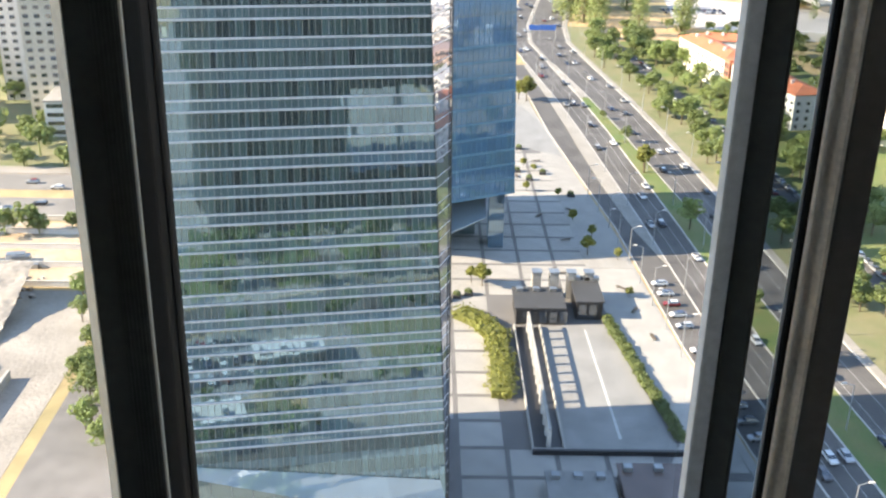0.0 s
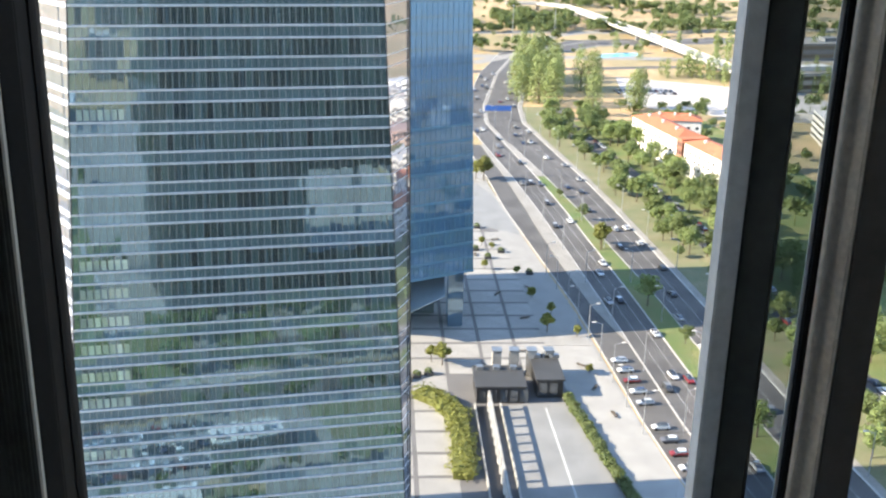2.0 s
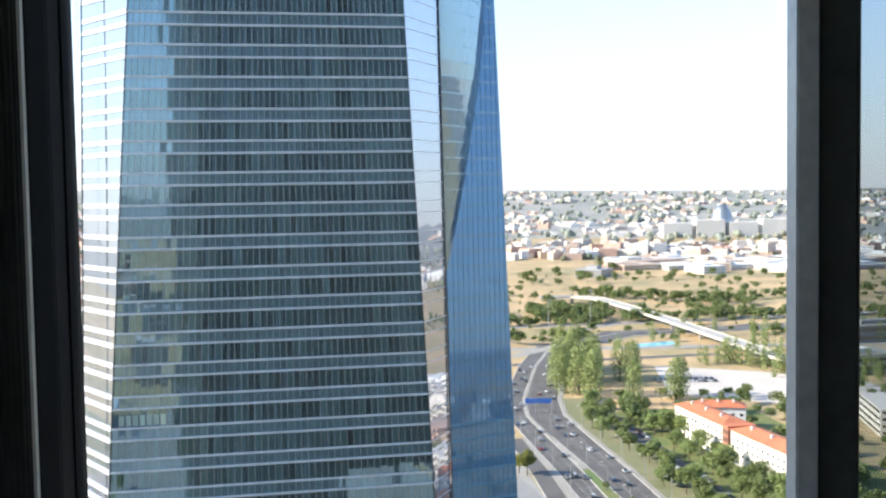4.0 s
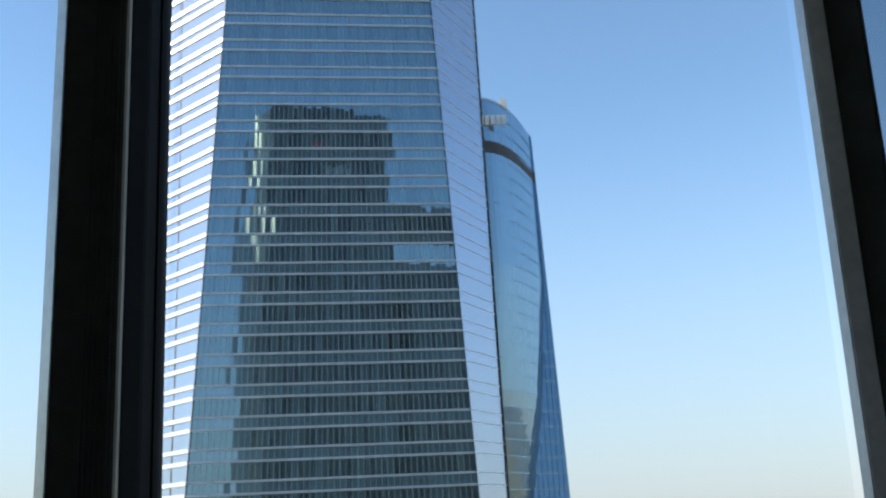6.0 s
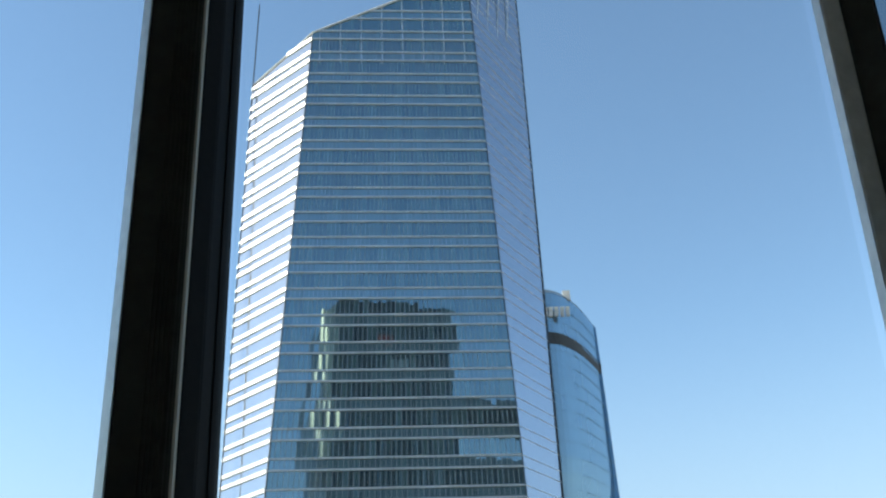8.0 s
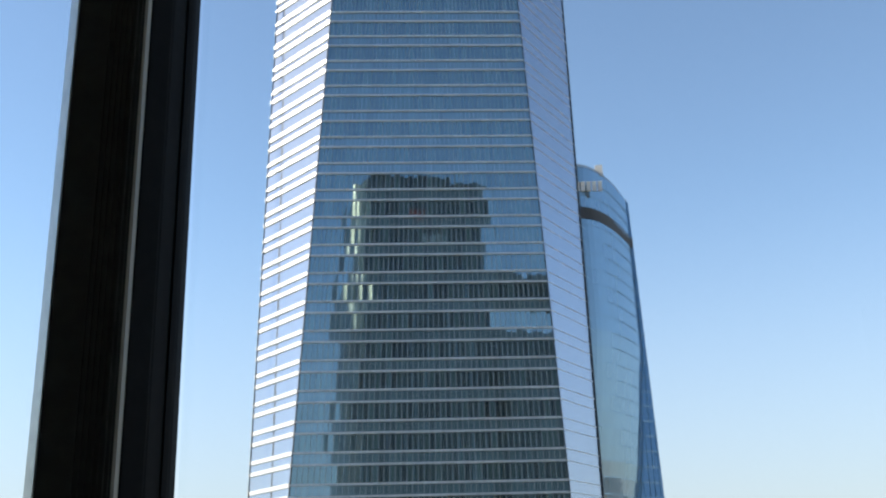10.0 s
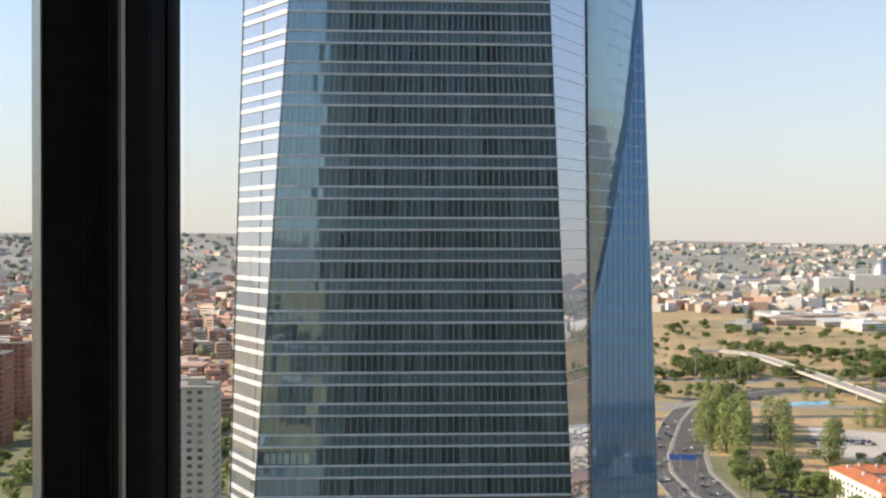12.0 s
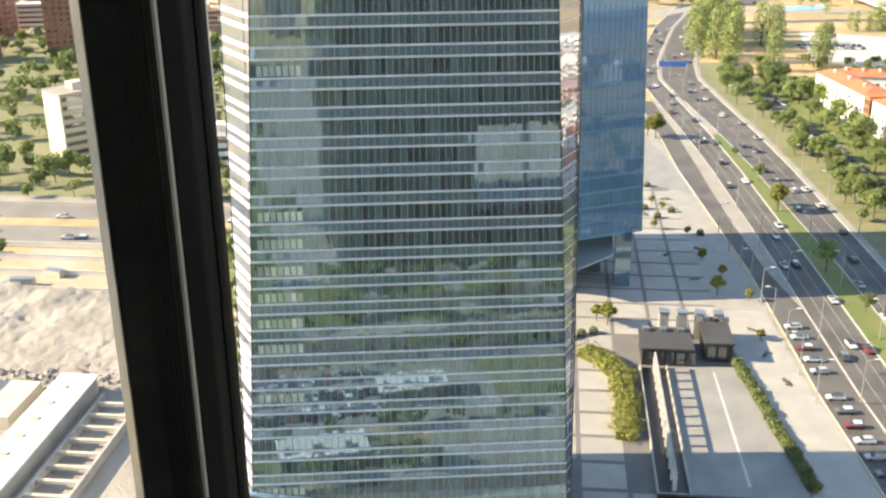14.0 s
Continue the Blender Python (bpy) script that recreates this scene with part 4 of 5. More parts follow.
def wood(name, label, spots, template, mat, seed):
    """Many far trees as one mesh, each a turned and scaled copy of a tree's crown."""
    r = random.Random(seed)
    crowns = []
    for height, spread, poplar in template:
        bm = bmesh.new()
        if poplar:
            for i in range(6):
                leaf_clump(bm, (0, 0, height * (0.2 + 0.72 * i / 5)), spread * (0.6 + 0.4 * math.sin(math.pi * (0.25 + 0.7 * i / 5))), 34, 0.75, r, 1.3)
        else:
            for i in range(8):
                leaf_clump(bm, (r.uniform(-0.5, 0.5) * spread, r.uniform(-0.5, 0.5) * spread, height * r.uniform(0.45, 0.85)), spread * 0.5, 30, 0.7, r, 0.8)
        tube(bm, (0, 0, 0), (0, 0, height * 0.5), 0.2, 0.12, 4)
        me = bpy.data.meshes.new("crown")
        bm.to_mesh(me)
        bm.free()
        v = np.array([q.co[:] for q in me.vertices])
        crowns.append((v, [tuple(f.vertices) for f in me.polygons]))
        bpy.data.meshes.remove(me)
    verts, faces, base = [], [], 0
    for x, y, size in spots:
        v, f = crowns[r.randrange(len(crowns))]
        t = r.uniform(0, 6.28)
        c, s2 = math.cos(t), math.sin(t)
        k = size * r.uniform(0.75, 1.25)
        verts.append(np.stack([x + k * (v[:, 0] * c - v[:, 1] * s2), y + k * (v[:, 0] * s2 + v[:, 1] * c), v[:, 2] * k], 1))
        faces += [tuple(i + base for i in q) for q in f]
        base += len(v)
    me = bpy.data.meshes.new(name)
    me.from_pydata(np.concatenate(verts).tolist(), [], faces)
    me.materials.append(M[mat])
    return tagged(new(name, me), label, "trees", kind="stuff")


def planting():
    r = random.Random(11)
    for y in range(150, 560, 8):
        for lat in (36.5, 41.5, 45.5):
            if r.random() < (0.2 if lat < 40 else 0.62):
                x, yy = road_at(y + r.uniform(-3, 3), lat + r.uniform(-2.0, 1.6))
                plant(broad, x, yy, r, r.uniform(0.85, 1.3))
    for y in range(170, 560, 9):
        for lat in (60, 65, 70):
            if r.random() < 0.6:
                x, yy = road_at(y + r.uniform(-4, 4), lat + r.uniform(-2.5, 2.5))
                plant(broad, x, yy, r, 1.2)
    for y, lat, size in ((210, 14.5, 1.0), (238, 14, 0.7), (262, 15, 0.75), (290, 12.6, 1.15), (341, 11.8, 1.25), (347, 13.2, 1.1), (375, 13.6, 0.6), (405, 12.4, 0.6)):
        x, yy = road_at(y, lat)
        plant(broad if y not in (341, 347) else yellow, x, yy, r, size)
    for x, y, size in ((14.7, 250, 1.1), (12, 252, 0.7), (45, 271, 0.8), (44, 297, 0.7), (41, 431, 1.6), (38, 434, 1.1), (53, 268, 0.6), (36, 342, 0.55), (33, 346, 0.5), (42, 318, 0.6), (48, 284, 0.5), (32, 322, 0.5), (52, 244, 0.55)):
        plant(yellow, x, y, r, size)
    for i in range(19):
        plant(poplars, 80 + r.uniform(-3, 24), 570 + r.uniform(0, 130), r, 1.4)
    for x, y in ((118, 640), (124, 634), (129, 648), (138, 580), (143, 588), (112, 566)):
        plant(poplars, x, y, r, 1.25)
    spots = []
    for i in range(70):
        spots.append((175 + r.uniform(-10, 60) + i * 1.2, 700 - i * 0.9 + r.uniform(-8, 8), 0.8))
    for i in range(60):
        spots.append((r.uniform(170, 480), r.uniform(600, 860), 0.8))
    wood("poplar_wood", "rows of far poplars", spots, ((17, 3.6, True), (14, 3.2, True)), "leaf_poplar", 5)
    spots = []
    for i in range(75):
        spots.append((r.uniform(100, 260), r.uniform(495, 585), 1.0))
    for i in range(120):
        spots.append((r.uniform(150, 330), r.uniform(200, 480), 1.1))
    for i in range(620):
        spots.append((r.uniform(30, 800), 790 + 600 * r.random() ** 1.3, r.uniform(0.4, 1.0) if i % 3 else r.uniform(1.0, 1.7)))
    for i in range(160):
        x = r.uniform(40, 500)
        spots.append((x, 905 + 0.1 * x + r.uniform(-14, 14), 1.2))
    for i in range(60):
        spots.append((95 + r.uniform(0, 75), 960 + r.uniform(-25, 45), r.uniform(0.9, 1.5)))
    for i in range(60):
        spots.append((165 + i * 2.6 + r.uniform(-6, 6), 1150 - i * 2.0 + r.uniform(-15, 15), r.uniform(0.9, 1.5)))
    for i in range(45):
        spots.append((250 + i * 5 + r.uniform(-5, 5), 1030 + i * 3 + r.uniform(-10, 10), r.uniform(0.8, 1.3)))
    for i in range(200):
        d, az = r.uniform(1300, 3800), radians(r.uniform(-40, 40))
        if d < 2500:
            spots.append((d * math.sin(az), d * math.cos(az), 1.6))
    wood("far_trees", "scattered green trees and bushes beyond the boulevard", spots, ((8, 4.0, False), (6, 3.4, False), (9, 4.4, False)), "leaf", 6)
    spots = []
    for i in range(430):
        spots.append((r.uniform(-420, -80), r.uniform(345, 640), r.uniform(0.8, 1.4)))
    for i in range(60):
        spots.append((r.uniform(-330, -62), r.choice((282, 340, 348)) + r.uniform(-3, 3), 0.9))
    for i in range(300):
        spots.append((r.uniform(-460, -25), r.uniform(-500, 44), 1.1))
    for i in range(420):
        spots.append((r.uniform(-1000, -440), r.uniform(-500, 110), r.uniform(1.0, 1.6)))
    for i in range(120):
        spots.append((r.uniform(130, 420), r.uniform(-350, 190), 1.1))
    for i in range(60):
        spots.append((r.uniform(-28, 86), r.choice((r.uniform(8, 18), r.uniform(32, 42))), 0.8))
    for i in range(60):
        spots.append((r.uniform(-74, 48), r.choice((60.5, 92, 107)) + r.uniform(-1.2, 1.2), 0.7))
    wood("west_trees", "green trees among the western and southern blocks", spots, ((8, 4.0, False), (6.5, 3.4, False)), "leaf", 7)
    for i in range(46):
        y = 172 + i * 2.9
        plant(broad, -94 + (290 - y) * 0.27 + r.uniform(-5, 8), y, r, 0.85)
    for i in range(12):
        plant(broad, -60 + r.uniform(-5, 3), 215 + i * 9 + r.uniform(-3, 3), r, 0.9)


plaza()
tagged(part("pavement", prismed([(-75, 400.2), (43, 400.2), (40, 560), (40, 640), (-75, 640)], -0.3, 0.05), "pavement"), "pale pavement north of the plaza", "pavement", kind="structure")
planting()


def house(x, y, length, width, height, turn, roof="roof_tile", wall="render_white", group="red-roofed blocks"):
    """A long block with rows of windows and a hipped tile roof."""
    h = thing("apartment_block", "white apartment block with a red tile hipped roof", "building", group=group)
    part("wall", boxed(0, width, 0, length, 0, height), wall, h)
    bm = bmesh.new()
    o, rise = 0.7, 2.6
    c = [(-o, -o), (width + o, -o), (width + o, length + o), (-o, length + o)]
    lo = [bm.verts.new((*p, height)) for p in c]
    lo2 = [bm.verts.new((*p, height + 0.25)) for p in c]
    ra, rb = bm.verts.new((width / 2, width / 2, height + rise)), bm.verts.new((width / 2, length - width / 2, height + rise))
    bm.faces.new(lo[::-1])
    for i in range(4):
        bm.faces.new((lo[i], lo[(i + 1) % 4], lo2[(i + 1) % 4], lo2[i]))
    bm.faces.new((lo2[0], lo2[1], ra))
    bm.faces.new((lo2[1], lo2[2], rb, ra))
    bm.faces.new((lo2[2], lo2[3], rb))
    bm.faces.new((lo2[3], lo2[0], ra, rb))
    roof_ob = part("roof", bm, roof, h)
    for k in range(3):
        part("chimney", boxed(width * 0.3, width * 0.3 + 1.2, length * (0.2 + 0.3 * k), length * (0.2 + 0.3 * k) + 0.9, height + 1, height + 3.2), "render_white", roof_ob)
    for fl in range(int(height // 3)):
        for k in range(int(length // 4)):
            bm = boxed(-0.06, 0.1, 1.2 + k * 4, 2.7 + k * 4, 1.0 + fl * 3, 2.3 + fl * 3)
            part("window", bm, "house_glass", h)
        for k in range(int(width // 4)):
            part("window", boxed(1.2 + k * 4, 2.7 + k * 4, -0.06, 0.1, 1.0 + fl * 3, 2.3 + fl * 3), "house_glass", h)
    h.matrix_world = pose(x, y, 0, 0, 0, turn)
    return h


house(128, 452, 48, 13, 14, 11.4)
house(140.2, 394, 52, 13, 14, 12)
house(149, 488, 24, 12, 14, 80)
stairs = thing("stair_tower", "red brick stair tower between white blocks", "building")
part("wall", boxed(-0.6, 12.4, 0, 5.2, 0, 14.6, bevel=0.05), "brick", stairs)
part("roof", boxed(-0.9, 12.7, -0.2, 5.4, 14.6, 15.0, bevel=0.05), "roof_tile", stairs)
for fl in range(4):
    for k in range(2):
        part("window", boxed(-0.66, -0.5, 0.6 + k * 2.3, 2.1 + k * 2.3, 1.4 + fl * 3.3, 3.4 + fl * 3.3), "house_glass", stairs)
stairs.matrix_world = pose(129.1, 446.2, 0, 0, 0, 11.4)
house(165, 300, 60, 13, 13, -3)
house(160, 215, 60, 13, 13, -3)
house(196, 330, 55, 13, 13, 30)


# ---- plaza furniture: ramp, pavilions, colonnade, hedge ----
ramp = tagged(part("ramp", prismed([(27.8, 174.2), (50.5, 174.2), (43.5, 229), (33, 228), (26.5, 227)], -0.3, 0.07), "ramp"), "grey sloping ramp to the underground car park", "ramp", kind="structure")
tagged(part("lane_marking", prismed([(39.0, 179), (39.6, 179), (38.6, 226), (38.1, 226)], 0.07, 0.09), "marking"), "long white line on the ramp", "marking", kind="structure")
trench = thing("sunken_trench", "trench with concrete walls beside the ramp, its deep shade painted as a black floor", "trench", kind="structure")
# nothing is dug: a black sheet at ground level paints the trench's shade
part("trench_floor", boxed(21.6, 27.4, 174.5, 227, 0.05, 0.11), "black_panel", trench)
part("trench_wall", boxed(21.2, 21.6, 174.5, 227, 0, 1.0, bevel=0.05), "concrete", trench)
part("trench_wall", boxed(27.4, 27.8, 174.5, 227, 0, 1.0, bevel=0.05), "concrete", trench)
part("end_wall", boxed(21.2, 27.8, 174.1, 174.5, 0, 1.0, bevel=0.05), "concrete", trench)
colonnade = thing("colonnade", "row of pale concrete posts carrying a beam", "colonnade")
for k in range(13):
    part("post", boxed(24.2, 25.0, 176 + k * 4, 176.8 + k * 4, 0, 4.4, bevel=0.05), "render_white", colonnade)
part("beam", boxed(24.35, 24.85, 175, 226, 4.4, 4.8, bevel=0.05), "concrete", colonnade)


def pavilion(x0, x1, y0, y1, h, label, roof="dark_roof", wall="black_panel"):
    p = thing("pavilion", label, "pavilion", group="plaza pavilions")
    part("wall", boxed(x0 + 0.4, x1 - 0.4, y0 + 0.4, y1 - 0.4, 0, h, bevel=0.05), wall, p)
    part("roof", boxed(x0, x1, y0, y1, h, h + 0.5, bevel=0.06), roof, p)
    for k in range(int((x1 - x0) // 2.5)):
        part("window", boxed(x0 + 1 + k * 2.5, x0 + 2.8 + k * 2.5, y0 + 0.34, y0 + 0.44, 0.6, h - 0.6), "house_glass", p)
    n = 3
    for k in range(n):
        part("roof_unit", boxed(x0 + 1 + k * (x1 - x0) / n, x0 + 2.6 + k * (x1 - x0) / n, y1 - 3, y1 - 1.4, h + 0.5, h + 1.4, bevel=0.05), "steel", p)
    return p


pavilion(21.5, 34, 228, 240, 4.2, "low black pavilion with a flat roof on the plaza")
pavilion(36.5, 43.6, 231, 246, 4.6, "low black pavilion with a flat roof on the plaza")
pavilion(36, 53, 154.5, 166, 3.0, "low pavilion with a brown bronze glass roof", "bronze_glass", "bronze_glass")
pavilion(22.5, 35, 153, 164.5, 2.2, "low grey glazed entrance with a flat roof", "ramp", "house_glass")
for k in range(4):
    v = thing("vent_stack", "tall grey ventilation stack on the plaza", "vent", group="vent stacks")
    part("shaft", boxed(27 + k * 4.4, 29.2 + k * 4.4, 243, 245.4, 0, 7.0, bevel=0.08), "concrete", v)
    part("cap", boxed(26.8 + k * 4.4, 29.4 + k * 4.4, 242.8, 245.6, 7.0, 7.3, bevel=0.04), "steel", v)


def hedge(name, line, width, height, mat, label, seed):
    r = random.Random(seed)
    h = thing(name, label, "hedge")
    bm = bmesh.new()
    for p, q in zip(line, line[1:]):
        p, q = Vector(p), Vector(q)
        n = int((q - p).length / 0.9)
        for i in range(n):
            c = p.lerp(q, i / n)
            leaf_clump(bm, (c.x + r.uniform(-0.2, 0.2) * width, c.y, height * 0.5), max(width, height) * 0.55, 80, 0.36, r, height / max(width, height))
    part("leaves", bm, mat, h)
    part("stems", ribbon(line, -width * 0.38, width * 0.38, 0, height * 0.72), mat, h)


hedge("hedge", [(51.5, 179), (47.8, 205), (44.2, 232)], 2.6, 1.6, "leaf", "clipped dark green hedge along the ramp", 21)
hedge("planting_bed", [(8.5, 233), (13.5, 228), (17, 220)], 6.5, 2.8, "leaf_yellow", "dense yellow-green planting bed on the plaza", 22)
hedge("planting_bed", [(17, 220), (16.8, 207), (16.4, 194)], 5.6, 2.8, "leaf_yellow", "dense yellow-green planting bed on the plaza", 23)
tagged(part("parapet", boxed(21.2, 53, 173.2, 174.0, 0, 1.1, bevel=0.05), "black_panel"), "low dark parapet at the foot of the ramp", "parapet", kind="structure")
tagged(part("lawn", prismed([(28, 134), (47, 136), (46, 146.5), (28, 145)], -0.1, 0.16), "grass"), "small lawn at the plaza's edge", "lawn", kind="structure")
hedge("shrubs", [(29, 139), (45, 141)], 5, 1.0, "leaf_yellow", "yellow-green low shrubs in a bed", 24)
tagged(part("low_wall", boxed(20, 46, 147.5, 148.4, 0, 0.9, bevel=0.05), "render_white"), "long low white wall on the plaza", "wall", kind="structure")

# ---- benches and planters along the plaza ----
bench0 = thing("bench", "long dark plaza bench with a slatted seat", "bench", group="plaza benches")
for q in range(4):
    part("slat", boxed(-1.6, 1.6, -0.42 + q * 0.22, -0.24 + q * 0.22, 0.42, 0.48, bevel=0.01), "bark", bench0)
for q in (-1.2, 1.1):
    part("leg", boxed(q, q + 0.12, -0.38, 0.38, 0, 0.42, bevel=0.01), "steel", bench0)
planter0 = thing("planter", "square dark planter filled with a low green shrub", "planter", group="plaza planters")
part("box", boxed(-1.1, 1.1, -1.1, 1.1, 0, 0.8, bevel=0.04), "dark_roof", planter0)
bm = bmesh.new()
leaf_clump(bm, (0, 0, 1.1), 1.0, 160, 0.25, random.Random(9), 0.8)
part("shrub", bm, "leaf", planter0)
bench0.matrix_basis, planter0.matrix_basis = pose(36, 258, 0.1), pose(5.5, 241, 0.1)
for k, (x, y) in enumerate(((40, 281), (34, 300), (30, 336), (44, 305), (26, 352), (38, 352), (52, 236), (54, 222), (51, 249), (12, 258))):
    copy_thing(bench0, pose(x, y, 0.1, 0, 0, 20 + 37 * k))
for x, y in ((8, 243), (11, 244.5), (34, 333), (30.5, 341), (39, 339), (46, 318), (24, 362), (33, 366)):
    copy_thing(planter0, pose(x, y, 0.1))

# ---- street furniture ----
lamp0 = thing("street_lamp", "tall galvanised street lamp with one arm", "street lamp", group="street lamps")
bm = bmesh.new()
tube(bm, (0, 0, 0), (0, 0, 10.5), 0.14, 0.08)
part("pole", bm, "lamp_grey", lamp0)
bm = bmesh.new()
tube(bm, (0, 0, 10.4), (1.8, 0, 11.0), 0.07, 0.05)
part("arm", bm, "lamp_grey", lamp0)
part("lamp_head", boxed(1.6, 2.7, -0.2, 0.2, 10.9, 11.15, bevel=0.05), "render_white", lamp0)
first = True
for y in list(range(150, 620, 32)):
    for lat, turn in ((-1.4, 0), (13.2, 180), (31.2, 180)):
        x, yy = road_at(y + (9 if lat > 20 else 0), lat)
        if first:
            lamp0.matrix_basis, first = pose(x, yy, 0.1, 0, 0, turn), False
        else:
            copy_thing(lamp0, pose(x, yy, 0.1, 0, 0, turn))
for y in range(214, 330, 13):
    copy_thing(lamp0, pose(*road_at(y, LANE_W(y) - 2.2), 0.1, 0, 0, 180 if y % 2 else 0))
mast0 = thing("light_mast", "very tall pale lighting mast at the junction", "mast")
bm = bmesh.new()
tube(bm, (0, 0, 0), (0, 0, 30), 0.35, 0.18)
part("pole", bm, "lamp_grey", mast0)
part("lamp_ring", boxed(-1.3, 1.3, -1.3, 1.3, 29.3, 29.8, bevel=0.1), "lamp_grey", mast0)
mast0.matrix_basis = pose(98, 835, 0)
copy_thing(mast0, pose(47, 600, 0))
copy_thing(mast0, pose(142, 905, 0))

car0 = thing("car", "small passenger car on the road", "car", group="cars")
bm = bmesh.new()
prof = [(-2.1, 0.35), (2.1, 0.35), (2.15, 0.75), (1.3, 0.95), (-2.0, 1.0), (-2.15, 0.7)]
for side in (-0.85, 0.85):
    [bm.verts.new((side, x, z)) for x, z in prof]
bm.verts.ensure_lookup_table()
n6 = len(prof)
bm.faces.new([bm.verts[i] for i in range(n6)])
bm.faces.new([bm.verts[n6 + i] for i in range(n6)][::-1])
for i in range(n6):
    bm.faces.new((bm.verts[i], bm.verts[n6 + i], bm.verts[n6 + (i + 1) % n6], bm.verts[(i + 1) % n6]))
bmesh.ops.recalc_face_normals(bm, faces=bm.faces[:])
bmesh.ops.bevel(bm, geom=bm.edges[:], offset=0.07, segments=2, affect="EDGES")
body0 = part("body", bm, "car_paint", car0)
bm = bmesh.new()
lo = [bm.verts.new(p) for p in ((-0.78, -1.9, 0.96), (0.78, -1.9, 0.96), (0.78, 1.05, 0.94), (-0.78, 1.05, 0.94))]
hi = [bm.verts.new(p) for p in ((-0.62, -1.4, 1.42), (0.62, -1.4, 1.42), (0.62, 0.35, 1.42), (-0.62, 0.35, 1.42))]
for i in range(4):
    bm.faces.new((lo[i], lo[(i + 1) % 4], hi[(i + 1) % 4], hi[i]))
bm.faces.new(hi)
part("windows", bm, "house_glass", car0)
part("roof", boxed(-0.64, 0.64, -1.42, 0.37, 1.42, 1.47, bevel=0.02), "car_paint", car0)
for sx in (-0.83, 0.83):
    for sy in (-1.3, 1.35):
        bm = bmesh.new()
        tube(bm, (sx - 0.1, sy, 0.32), (sx + 0.1, sy, 0.32), 0.32, 0.32, 12)
        part("wheel", bm, "tyre", car0)


def place_cars():
    r = random.Random(33)
    spots = []
    for lat in (1.7, 5.2, 8.6, 18.9, 22.8, 27.2):
        y = 150 + r.uniform(0, 30)
        while y < 720:
            p = road_at(y, lat)
            if p:
                spots.append((*p, 6.8 + r.uniform(-1, 1) + (180 if lat < 12 else 0)))
            y += r.uniform(16, 80)
    for y in range(180, 262, 6):
        p = road_at(y, -6.2)
        if r.random() < 0.8 and y < 256:
            spots.append((*p, 96 + r.uniform(-3, 3)))
    for y in range(160, 500, 5):
        for lat in (49.4, 55.6):
            if r.random() < 0.6:
                spots.append((*road_at(y, lat), 7 + r.uniform(-3, 3)))
    for i in range(30):
        spots.append((r.uniform(-330, -70), r.choice((299, 304, 318, 323)), 90 + r.uniform(-2, 2)))
    for i in range(45):
        spots.append((-60 + (i % 15) * 3.1, 66 + (i // 15) * 8.0, r.uniform(-3, 3)))
    for i in range(24):
        spots.append((140 + (i % 12) * 3.1, 640 - (i // 12) * 9, r.uniform(-3, 3)))
    for k, (x, y, turn) in enumerate(spots):
        m = pose(x, y, 0.04, 0, 0, turn)
        if k == 0:
            car0.matrix_basis = m
        else:
            copy_thing(car0, m)


place_cars()

# ---- between the two towers, and south of them: seen in the glass ----
strip("road", [(-300, 52), (84, 52)], -7, 7, -0.2, 0.03, "asphalt", "asphalt side street between the towers", "road")
strip("road", [(-70, 112), (80, 118)], -4, 4, -0.2, 0.032, "asphalt", "asphalt drive between the towers", "road")
tagged(part("court_yard", prismed([(-8, 59.5), (84, 59.5), (82, 99.5), (-8, 99.5)], -0.2, 0.03), "pavement"), "grey paved yard between the towers", "pavement", kind="structure")
tagged(part("car_park", prismed([(-66, 60), (-8, 60), (-8, 90), (-66, 90)], -0.2, 0.03), "ramp"), "grey asphalt car park between the towers", "car park", kind="structure")
tagged(part("lawn", prismed([(8, 64), (34, 64), (40, 84), (14, 92)], -0.2, 0.06), "dry_lawn"), "dry lawn with curved paths between the towers", "lawn", kind="structure")
tagged(part("lawn", prismed([(-68, 93), (-12, 93), (-12, 106), (-68, 106)], -0.2, 0.06), "dry_lawn"), "strip of dry lawn between the towers", "lawn", kind="structure")
arc_path = [(2 + 30 * math.cos(radians(q)), 70 + 30 * math.sin(radians(q))) for q in range(10, 91, 8)]
strip("path", arc_path, -1.5, 1.5, -0.1, 0.1, "slab", "curved pale garden path", "path", 3.0)
pavilion(-40, -22, 96, 104, 3.5, "low white-roofed pavilion between the towers", "render_white", "house_glass")
pavilion(-16, 0, 74, 82, 3.5, "low white-roofed pavilion between the towers", "render_white", "house_glass")
pavilion(52, 66, 64, 84, 4.0, "low white-roofed pavilion between the towers", "render_white", "house_glass")


tagged(part("park", prismed([(-1000, -560), (-30, -560), (-30, 44), (-420, 44), (-420, 118), (-1000, 118)], -0.2, 0.02), "grass"), "green park with trees south of the towers", "lawn", kind="structure")
tagged(part("forecourt", prismed([(-30, -300), (92, -300), (92, 44), (-30, 44)], -0.2, 0.022), "pavement"), "grey paved forecourt round the hotel tower", "pavement", kind="structure")
strip("road", [(-90, -560), (-82, 44)], -7, 7, -0.2, 0.04, "asphalt", "asphalt street through the park", "road")
for k in range(5):
    tagged(part("lawn", prismed([(-28 + k * 23, 8), (-10 + k * 23, 8), (-12 + k * 23, 40), (-26 + k * 23, 38)], -0.1, 0.09), "grass"), "planted island in the forecourt", "lawn", kind="structure")
strip("road", [(-80, 24), (92, 30)], -4, 4, -0.1, 0.1, "asphalt", "asphalt drive in front of the hotel", "road")
tagged(part("court_yard", prismed([(-76, 100), (82, 100), (82, 126), (-76, 126)], -0.2, 0.025), "pavement"), "grey paved yard between the towers", "pavement", kind="structure")

